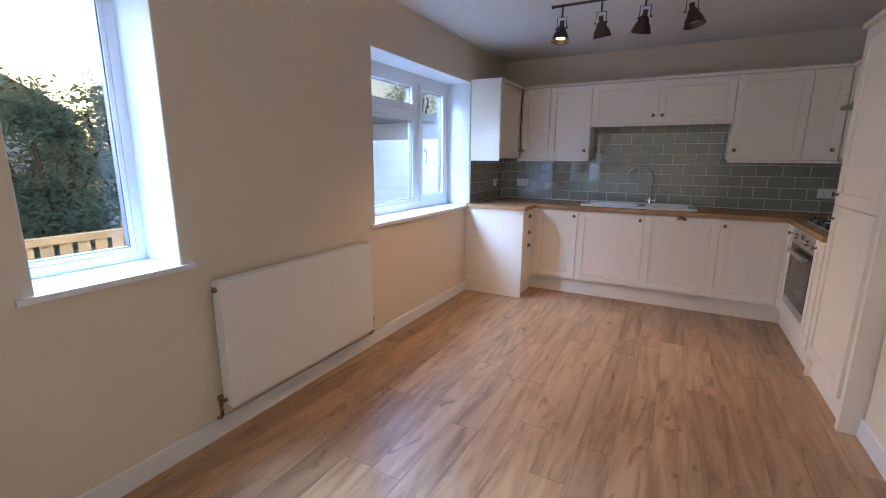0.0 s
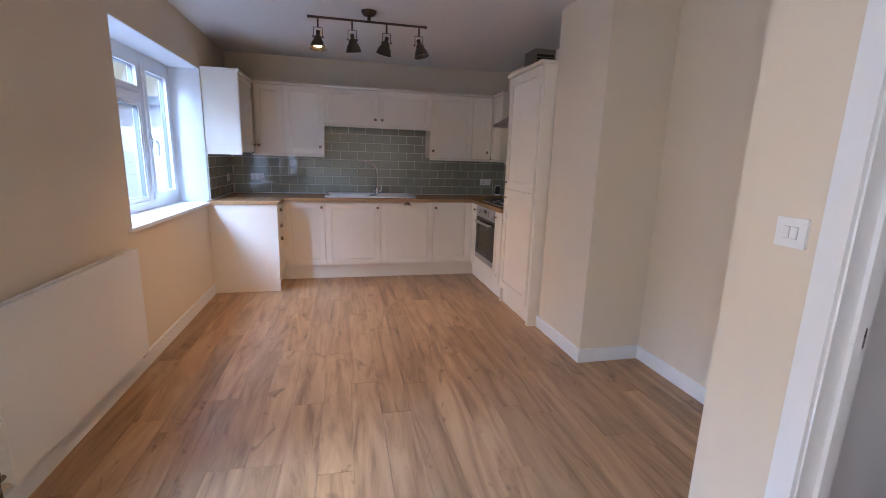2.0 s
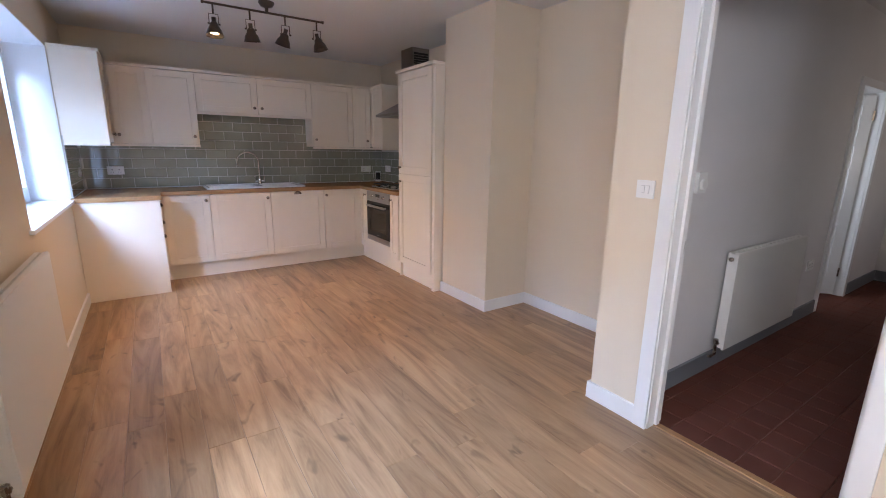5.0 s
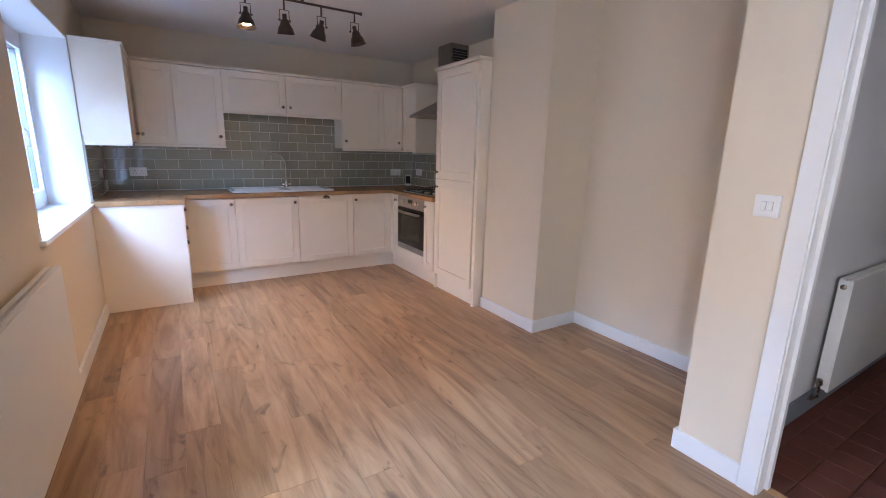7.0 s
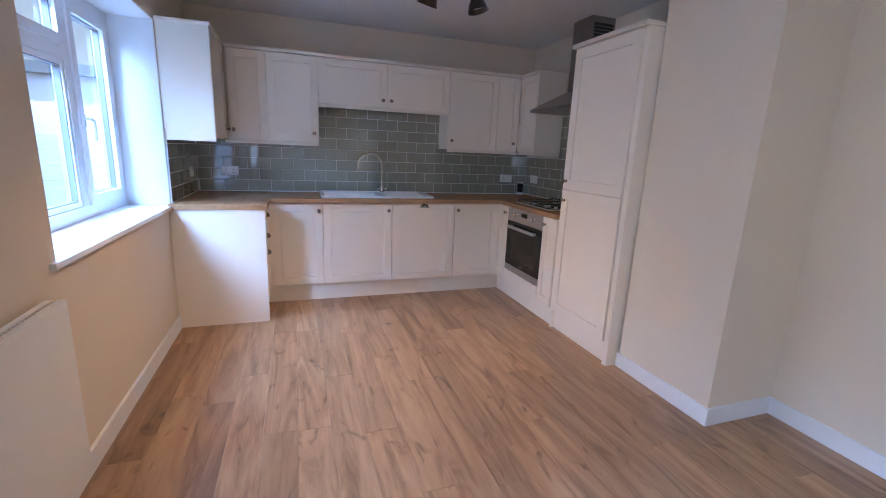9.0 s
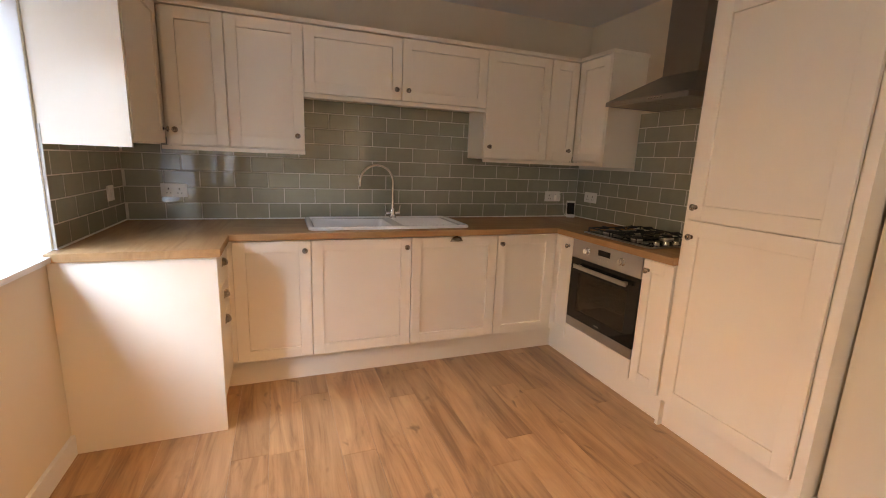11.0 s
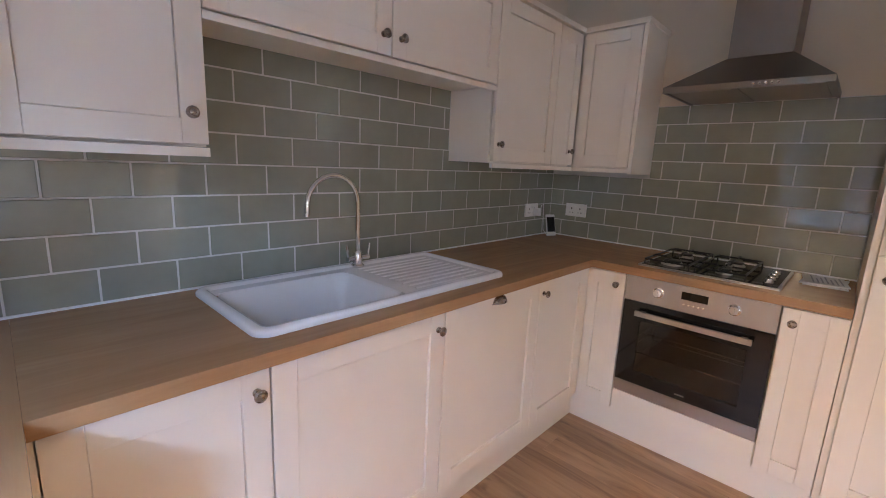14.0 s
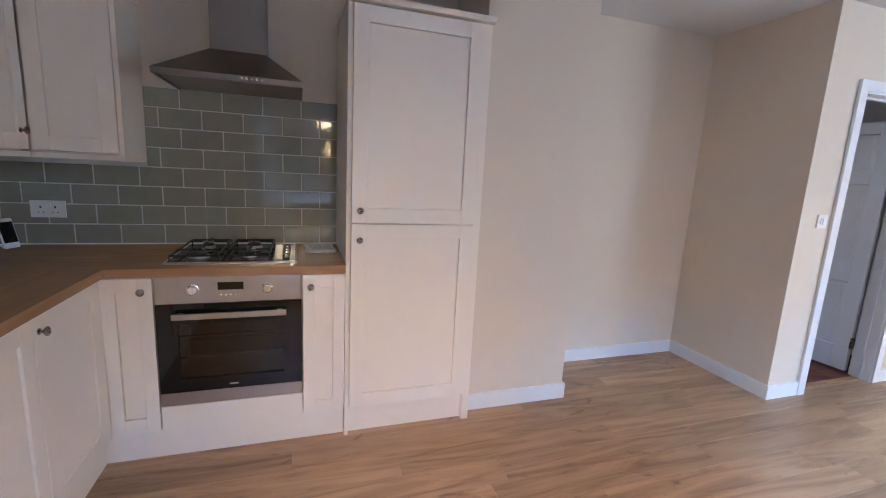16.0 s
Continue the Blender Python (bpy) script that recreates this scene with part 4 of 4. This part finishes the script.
def radiator(at, width, height, turn, label):
    """Convector panel; local x along the wall, -y out of it, z from its foot."""
    r = new("radiator")
    r.matrix_basis = pose(*at, 0, 0, turn)
    tagged(r, label, "radiator", "radiators")

    def sub(name, bm, material, bevel=0.0, smooth=False):
        o = finish(name, bm, material, None, bevel, smooth)
        o.parent = r
        return o

    bm = bmesh.new()
    add_box(bm, 0, -0.085, 0.0, width, -0.072, height)
    sub("front_panel", bm, RADW, 0.006)
    bm = bmesh.new()
    add_box(bm, 0.02, -0.040, 0.02, width - 0.02, -0.028, height - 0.02)
    k = 0.05
    while k < width - 0.05:
        add_box(bm, k, -0.070, 0.03, k + 0.002, -0.041, height - 0.03)
        k += 0.033
    sub("convector", bm, RADW)
    bm = bmesh.new()
    add_box(bm, -0.003, -0.078, 0.01, 0.002, -0.025, height - 0.004)
    add_box(bm, width - 0.002, -0.078, 0.01, width + 0.003, -0.025, height - 0.004)
    add_box(bm, 0.0, -0.08, height - 0.003, width, -0.060, height + 0.003)
    add_box(bm, 0.0, -0.045, height - 0.003, width, -0.024, height + 0.003)
    k = 0.02
    while k < width - 0.02:
        add_box(bm, k, -0.062, height - 0.002, k + 0.006, -0.044, height + 0.002)
        k += 0.022
    sub("grille", bm, RADW)
    bm = bmesh.new()
    add_lathe(bm, [(0.014, 0), (0.014, 0.012), (0.008, 0.016)], pose(-0.003, -0.05, height - 0.04, 0, -90, 0), 12)
    sub("bleed_cap", bm, PEWTER, 0, True)
    for x, s in ((0, -1), (width, 1)):
        bm = bmesh.new()
        add_tube(bm, [(x, -0.05, 0.04), (x + s * 0.035, -0.05, 0.04)], 0.011, 10)
        add_tube(bm, [(x + s * 0.035, -0.05, 0.06), (x + s * 0.035, -0.05, -0.03), (x + s * 0.035, -0.03, -0.055), (x + s * 0.035, -0.014, -0.06)], 0.0095, 10)
        add_lathe(bm, [(0.015, 0), (0.015, 0.03), (0.011, 0.034)], pose(x + s * 0.035, -0.05, 0.045), 12)
        sub("valve", bm, PEWTER, 0, True)
    for x in (0.12, width - 0.15):
        bm = bmesh.new()
        add_box(bm, x, -0.026, 0.05, x + 0.03, 0, height - 0.08)
        sub("bracket", bm, RADW)
    return r


radiator((XL, 1.255, 0.17), 1.187, 0.668, 90, "white panel radiator mounted under the window wall")
radiator((1.63, 0.53, 0.155), 1.18, 0.655, 0, "white panel radiator on the hall wall")

# ---- electrical fittings ----


def plate(name, side, f, u, z, w, h, label, category, sockets=0, rockers=0, group=""):
    at = (u, f, z) if side in "SN" else (f, u, z)
    e = thing(name, at, label, category, group)
    bm = bmesh.new()
    add_box(bm, *face_box(side, f, u - w / 2, u + w / 2, 0, 0.009, z - h / 2, z + h / 2))
    finish("plate", bm, PLASTIC, e, 0.003)
    rows = []
    for k in range(sockets):
        c = u + (k - (sockets - 1) / 2) * 0.062
        rows += [(c - 0.0035, c + 0.0035, 0.0085, 0.0095, z + 0.004, z + 0.016), (c - 0.014, c - 0.007, 0.0085, 0.0095, z - 0.02, z - 0.015), (c + 0.007, c + 0.014, 0.0085, 0.0095, z - 0.02, z - 0.015)]
    for r in rows:
        # dark slips on the solid plate give the shade of the holes
        boxes("pin_hole", [face_box(side, f, *r)], HOLE_SHADE, e)
    rows = []
    if sockets == 2:
        rows = [(u - 0.014, u - 0.004, 0.0085, 0.013, z + 0.014, z + 0.03), (u + 0.004, u + 0.014, 0.0085, 0.013, z + 0.014, z + 0.03)]
    for k in range(rockers):
        c = u + (k - (rockers - 1) / 2) * 0.024
        rows.append((c - 0.008, c + 0.008, 0.0085, 0.0125, z - 0.017, z + 0.017))
        # grey sheet paints in the shadow line round the rocker
        boxes("rocker_shadow_gap", [face_box(side, f, c - 0.0095, c + 0.0095, 0.0085, 0.0095, z - 0.0185, z + 0.0185)], INK_AND_SHADOW, e)
    for r in rows:
        boxes("rocker", [face_box(side, f, *r)], PLASTIC, e, 0.0015)
    return e


TB = YB - 0.012          # tiled faces
TR = XR - 0.012
TLX = XL + 0.012
plate("double_socket", "S", TB, -1.69, 1.152, 0.15, 0.088, "white plastic double socket on the tiles", "socket", 2, 0, "kitchen sockets")
plate("double_socket", "S", TB, 1.245, 1.138, 0.15, 0.088, "white plastic double socket on the tiles", "socket", 2, 0, "kitchen sockets")
plate("double_socket", "W", TR, 5.045, 1.146, 0.15, 0.088, "white plastic double socket on the tiles", "socket", 2, 0, "kitchen sockets")
plate("fused_switch", "E", TLX, 5.0, 1.15, 0.088, 0.088, "white plastic switch plate on the tiles", "switch", 0, 1)
plate("light_switch", "W", XP, 0.522, 1.246, 0.092, 0.088, "white plastic double light switch", "switch", 0, 2)
plate("hall_socket", "S", 0.53, 3.3, 0.49, 0.15, 0.088, "white plastic socket on the hall wall", "socket", 2)
th = thing("thermostat", (1.17, 0.53, 1.262), "white round-dial wall thermostat", "thermostat")
boxes("back_plate", [(1.125, 0.508, 1.205, 1.215, 0.53, 1.32)], PLASTIC, th, 0.006)
bm = bmesh.new()
add_lathe(bm, [(0.032, 0), (0.032, 0.012), (0.028, 0.016)], face_pose("S", 0.508, 1.17, 1.255), 20)
finish("dial", bm, PLASTIC, th, smooth=True)

# ---- loose things ----
ph = thing("mobile_phone", (1.40, 5.14, ZT1), "white mobile phone leaning on the tiles, charging", "phone")
bm = bmesh.new()
add_box(bm, -0.038, -0.005, 0, 0.038, 0.005, 0.15)
bmesh.ops.bevel(bm, geom=bm.edges[:], offset=0.003, segments=2, affect="EDGES")
bmesh.ops.transform(bm, matrix=pose(1.40, 5.16, ZT1 + 0.001, -14, 0, -22), verts=bm.verts)
finish("body", bm, PLASTIC, ph)
bm = bmesh.new()
add_box(bm, -0.033, -0.0058, 0.027, 0.033, -0.005, 0.132)
bmesh.ops.transform(bm, matrix=pose(1.40, 5.16, ZT1 + 0.001, -14, 0, -22), verts=bm.verts)
finish("screen", bm, SCREEN, ph)
pl = thing("phone_charger", (1.285, TB - 0.009, 1.11), "white plug charger with a hanging cable", "charger")
boxes("plug", [(1.262, TB - 0.05, 1.10, 1.30, TB - 0.0095, 1.15)], PLASTIC, pl, 0.005)
bm = bmesh.new()
add_tube(bm, [(1.28, TB - 0.048, 1.105), (1.29, TB - 0.055, 1.17), (1.325, TB - 0.05, 1.18), (1.34, TB - 0.045, 1.10), (1.345, TB - 0.05, 1.0), (1.37, TB - 0.07, ZT1 + 0.004), (1.395, 5.155, ZT1 + 0.004)], 0.0022, 6)
finish("cable", bm, PLASTIC, pl, smooth=True)
bk = thing("instruction_booklets", (1.3, 3.69, ZT1), "small stack of white instruction booklets on the worktop", "booklet")
for k, (a, c) in enumerate(((4, 0.0), (-3, 0.004), (7, 0.008))):
    bm = bmesh.new()
    add_box(bm, -0.12, -0.078, 0, 0.12, 0.078, 0.0035)
    bmesh.ops.transform(bm, matrix=pose(1.32, 3.688, ZT1 + 0.0008 + c, 0, 0.4 * k, a), verts=bm.verts)
    finish("booklet", bm, PAPER, bk)
bm = bmesh.new()
for k in range(7):
    add_box(bm, -0.09, -0.06 + k * 0.017, 0, 0.09 - 0.03 * (k % 3), -0.054 + k * 0.017, 0.0006)
bmesh.ops.transform(bm, matrix=pose(1.32, 3.688, ZT1 + 0.0135, 0, 0.8, 7), verts=bm.verts)
finish("print", bm, INK_AND_SHADOW, bk)

# ---- outside ----
structure(boxes("ground", [(-300, -300, -0.35, XO - 0.001, 300, -0.25)], GRASS), "rough garden lawn", "ground")
random.seed(4)


def fence(x, y0, y1, z1):
    f = thing("garden_fence", (x, (y0 + y1) / 2, -0.25), "golden timber picket fence in the garden", "fence")
    boxes("rail", [(x, y0, z1 - 0.06, x + 0.09, y1, z1), (x + 0.02, y0, 0.1, x + 0.06, y1, 0.18)], FENCE, f, 0.006)
    y = y0
    while y < y1:
        boxes("slat", [(x + 0.06, y, -0.25, x + 0.08, y + 0.09, z1 - 0.062)], FENCE, f)
        y += 0.13
    for y in (y0, y1 - 0.09):
        boxes("post", [(x - 0.09, y, -0.25, x - 0.001, y + 0.09, z1 + 0.06)], FENCE, f, 0.006)
    return f


fence(-4.6, -1.0, 2.25, 0.77)


def shrub(x, y, h, r, n, name="garden_shrub", label="dense dark green garden shrub"):
    s = thing(name, (x, y, -0.25), label, "shrub", "garden shrubs")
    bm = bmesh.new()
    for k in range(6):
        a = k * 1.05 + random.random()
        add_tube(bm, [(x, y, -0.25), (x + 0.25 * r * math.cos(a), y + 0.25 * r * math.sin(a), h * 0.35), (x + 0.6 * r * math.cos(a), y + 0.6 * r * math.sin(a), h * (0.6 + 0.3 * random.random()))], 0.03, 6)
    finish("stem", bm, BARK, s)
    vs, fs = [], []
    clumps = [(random.gauss(0, 0.42) * r, random.gauss(0, 0.42) * r, h * (0.12 + 0.8 * random.random())) for _ in range(46)]
    for _ in range(n):
        cx, cy, cz = random.choice(clumps)
        squeeze = 1.0 - 0.45 * max(0, cz / h - 0.4)
        p = Vector((x + cx * squeeze + random.gauss(0, 0.14 * r), y + cy * squeeze + random.gauss(0, 0.14 * r), max(-0.2, cz + random.gauss(0, 0.055 * h))))
        q = Euler((random.uniform(-1, 1), random.uniform(-1, 1), random.uniform(0, 6.3))).to_matrix()
        l, w = random.uniform(0.03, 0.075), random.uniform(0.014, 0.03)
        i = len(vs)
        vs += [tuple(p + q @ Vector(v)) for v in ((0, -l, 0), (w, 0, 0.012), (0, l, 0), (-w, 0, 0.012))]
        fs.append((i, i + 1, i + 2, i + 3))
    me = bpy.data.meshes.new("foliage")
    me.from_pydata([tuple(Vector(v) - s.location) for v in vs], [], fs)
    me.materials.append(LEAF)
    o = new("foliage", me)
    o.parent = s
    tagged(o, kind="stuff")
    return s


shrub(-7.0, 2.5, 2.3, 0.9, 9000)
shrub(-7.5, 3.7, 2.5, 1.0, 9000)
shrub(-6.6, 1.1, 2.0, 0.9, 6500)
shrub(-8.8, 1.6, 2.3, 1.1, 5000)
shrub(-8.4, 13.0, 4.2, 1.3, 5000)

gr = thing("garage", (-5.3, 9.0, -0.25), "low pink-grey rendered outbuilding with a flat felt roof", "outbuilding")
boxes("wall", [(-9.0, 7.0, -0.25, -2.6, 7.2, 2.08), (-9.0, 7.2, -0.25, -8.8, 11.0, 2.08)], RENDERED, gr)
boxes("roof", [(-9.2, 6.85, 2.08, -2.5, 11.0, 2.2)], ROOF, gr, 0.01)
boxes("door", [(-6.4, 6.96, 0.6, -5.35, 6.999, 1.84)], TEAL, gr)
fe = thing("boundary_fence", (-5.0, 6.0, -0.25), "pale painted board fence beside the house", "fence")
for k in range(13):
    boxes("board", [(-9.0, 6.0, -0.25 + k * 0.152, -2.4, 6.03 + 0.006 * (k % 2), -0.25 + k * 0.152 + 0.15)], RENDERED, fe, 0.004)
boxes("post", [(-3.2, 6.04, -0.25, -3.1, 6.14, 1.72), (-5.2, 6.04, -0.25, -5.1, 6.14, 1.72), (-7.2, 6.04, -0.25, -7.1, 6.14, 1.72)], RENDERED, fe, 0.005)
hs = thing("neighbour_house", (-24, 6, -0.25), "distant house with a tiled gable roof", "house")
boxes("wall", [(-30, 3.0, -0.25, -22, 9.0, 2.9)], RENDERED, hs)
bm = bmesh.new()
v = [bm.verts.new(c) for c in ((-22.0, 2.5, 2.9), (-22.0, 9.5, 2.9), (-22.0, 5.6, 5.2), (-30.5, 2.5, 2.9), (-30.5, 9.5, 2.9), (-30.5, 5.6, 5.2))]
for f in ((0, 1, 2), (3, 5, 4), (0, 2, 5, 3), (1, 4, 5, 2), (0, 3, 4, 1)):
    bm.faces.new([v[i] for i in f])
finish("roof", bm, ROOFTILE, hs)
boxes("window", [(-21.99, 4.4, 1.0, -21.95, 5.4, 2.2), (-21.99, 6.4, 1.0, -21.95, 7.4, 2.2)], PVC, hs)

# ---- wall tiles ----
TW, THT, TG, TD = 0.2079, 0.1039, 0.0026, 0.0115
tile_cache = {}


def tile_mesh(w, h):
    key = (round(w, 4), round(h, 4))
    if key not in tile_cache:
        bm = bmesh.new()
        b = 0.0035
        lo_ = [(0, 0, 0), (w, 0, 0), (w, h, 0), (0, h, 0)]
        md = [(0, 0, TD - 0.0025), (w, 0, TD - 0.0025), (w, h, TD - 0.0025), (0, h, TD - 0.0025)]
        hi_ = [(b, b, TD), (w - b, b, TD), (w - b, h - b, TD), (b, h - b, TD)]
        rings = [[bm.verts.new(c) for c in r] for r in (lo_, md, hi_)]
        for r0, r1 in zip(rings, rings[1:]):
            for i in range(4):
                bm.faces.new((r0[i], r0[(i + 1) % 4], r1[(i + 1) % 4], r1[i]))
        bm.faces.new(rings[-1])
        me = bpy.data.meshes.new("tile")
        bm.to_mesh(me)
        bm.free()
        me.materials.append(TILE)
        tile_cache[key] = me
    return tile_cache[key]


def tile_field(parent, side, f, u0, u1, z0, z1, phase, holes=()):
    """Brick-bond tiles over a stretch of wall, with cut tiles at its ends."""
    row, z = 0, z0
    while z < z1 - 0.012:
        h = min(THT, z1 - z)
        u = u0 - (phase + (TW + TG) / 2 * (row % 2)) % (TW + TG)
        while u < u1 - 0.008:
            a, b = max(u, u0), min(u + TW, u1)
            if b - a > 0.012 and not any(a < hu1 - 0.01 and b > hu0 + 0.01 and z < hz1 - 0.02 and z + h > hz0 + 0.02 for hu0, hu1, hz0, hz1 in holes):
                o = new("tile", tile_mesh(b - a, h))
                o.parent = parent
                left = a if side in "SE" else b
                o.matrix_basis = face_pose(side, f, left, z) @ pose(0, 0, 0, random.uniform(-0.12, 0.12), random.uniform(-0.12, 0.12), 0)
            u += TW + TG
        z += THT + TG
        row += 1


random.seed(7)
Z0 = ZT1 + 0.006
UBT = Z0 + 5 * (THT + TG)
boxes("grout", [(XL, YB - 0.0112, ZT1, XR, YB - 0.0005, UBT), (-0.90, YB - 0.0112, UBT, 0.43, YB - 0.0005, 1.80)], GROUT, north)
tile_field(north, "S", YB - 0.001, XL + 0.012, XR - 0.012, Z0, UBT, 0.1965)
tile_field(north, "S", YB - 0.001, -0.875, 0.398, Z0 + 5 * (THT + TG), 1.80, 0.134)
boxes("grout", [(XR - 0.0112, 3.576, ZT1, XR - 0.0005, YB - 0.009, UBT), (XR - 0.0112, 3.576, UBT, XR - 0.0005, 4.588, 1.812)], GROUT, east)
tile_field(east, "W", XR - 0.001, 3.578, YB - 0.012, Z0, Z0 + 4 * (THT + TG) - 0.001, 0.108)
tile_field(east, "W", XR - 0.001, 3.578, 4.587, Z0 + 4 * (THT + TG), 1.81, 0.108)
west_tiles = structure(boxes("splashback", [(XL + 0.0005, 4.292, ZT1, XL + 0.0112, YB - 0.009, UBT)], GROUT), "grouted splashback with sage tiles beside the window", "splashback")
tile_field(west_tiles, "E", XL + 0.001, 4.294, YB - 0.012, Z0, UBT, 0.06)

# ---- floor ----
floor = structure(boxes("floor", [(XO, YREAR - 0.2, -0.25, XP + 0.06, YB + 0.3, -0.008), (XP + 0.06, 0.72, -0.25, XR + 0.3, YB + 0.3, -0.008)], PLANKGAP), "oak effect laminate plank floor", "floor")
PW, PLEN = 0.165, 1.26
plank_cache = {}


def plank_mesh(w, l):
    key = (round(w, 4), round(l, 4))
    if key not in plank_cache:
        bm = bmesh.new()
        b = 0.0011
        rings = [[bm.verts.new(c) for c in r] for r in (
            [(0, 0, -0.008), (w, 0, -0.008), (w, l, -0.008), (0, l, -0.008)],
            [(0, 0, -0.0011), (w, 0, -0.0011), (w, l, -0.0011), (0, l, -0.0011)],
            [(b, b, 0), (w - b, b, 0), (w - b, l - b, 0), (b, l - b, 0)])]
        for r0, r1 in zip(rings, rings[1:]):
            for i in range(4):
                bm.faces.new((r0[i], r0[(i + 1) % 4], r1[(i + 1) % 4], r1[i]))
        bm.faces.new(rings[-1])
        me = bpy.data.meshes.new("plank")
        bm.to_mesh(me)
        bm.free()
        me.materials.append(PLANK)
        plank_cache[key] = me
    return plank_cache[key]


def lay(x0, x1, y0, y1, y):
    a, b = max(y, y0), min(y + PLEN, y1)
    if b - a > 0.02 and x1 - x0 > 0.01:
        o = new("plank", plank_mesh(x1 - x0 - 0.0008, b - a - 0.0008))
        o.parent = floor
        o.location = (x0 + 0.0004, a + 0.0004, 0)


col, x = 0, -2.123
END = {4: 2.05, 5: 1.42, 8: 1.305, 9: 2.107, 10: 1.745, 12: 1.019, 15: 1.585}
while x < 1.486:
    nxt = x + PW
    x, x1 = max(x, XL), min(nxt, 1.487)
    start = YREAR - ((col * 0.43 + 0.17 * (col % 3)) % 1.0) * PLEN
    if col in END:
        start = END[col] - 4 * PLEN
    while start < YB:
        if x1 <= XP + 0.06:
            lay(x, x1, YREAR, 4.9, start)
        elif x < XP + 0.06:
            lay(x, XP + 0.06, YREAR, 0.72, start)
            lay(x, x1, 0.72, 4.9, start)
        else:
            lay(x, x1, 0.72, 4.9, start)
        start += PLEN
    x, col = nxt, col + 1

structure(boxes("threshold", [(XP + 0.058, DO0, -0.008, XP + 0.095, DO1, 0.006)], TOP_Y, None, 0.004), "oak door threshold strip", "threshold")
hall_floor = structure(boxes("floor_hall", [(XP + 0.06, -1.05, -0.25, XHALL, 0.719, -0.010)], QGROUT), "red quarry tile hall floor", "floor")
qm = None
for i in range(33):
    for j in range(10):
        x0, y0 = XP + 0.097 + i * 0.1535, -0.93 + j * 0.1535
        if x0 > XHALL - 0.16 or y0 > 0.52:
            continue
        if qm is None:
            bm = bmesh.new()
            add_box(bm, 0, 0, -0.010, 0.15, 0.15, 0)
            bmesh.ops.bevel(bm, geom=[e for e in bm.edges if all(v.co.z > -0.001 for v in e.verts)], offset=0.002, segments=1, affect="EDGES")
            qm = bpy.data.meshes.new("tile")
            bm.to_mesh(qm)
            bm.free()
            qm.materials.append(QUARRY)
        o = new("tile", qm)
        o.parent = hall_floor
        o.location = (x0, y0, random.uniform(-0.001, 0.0))
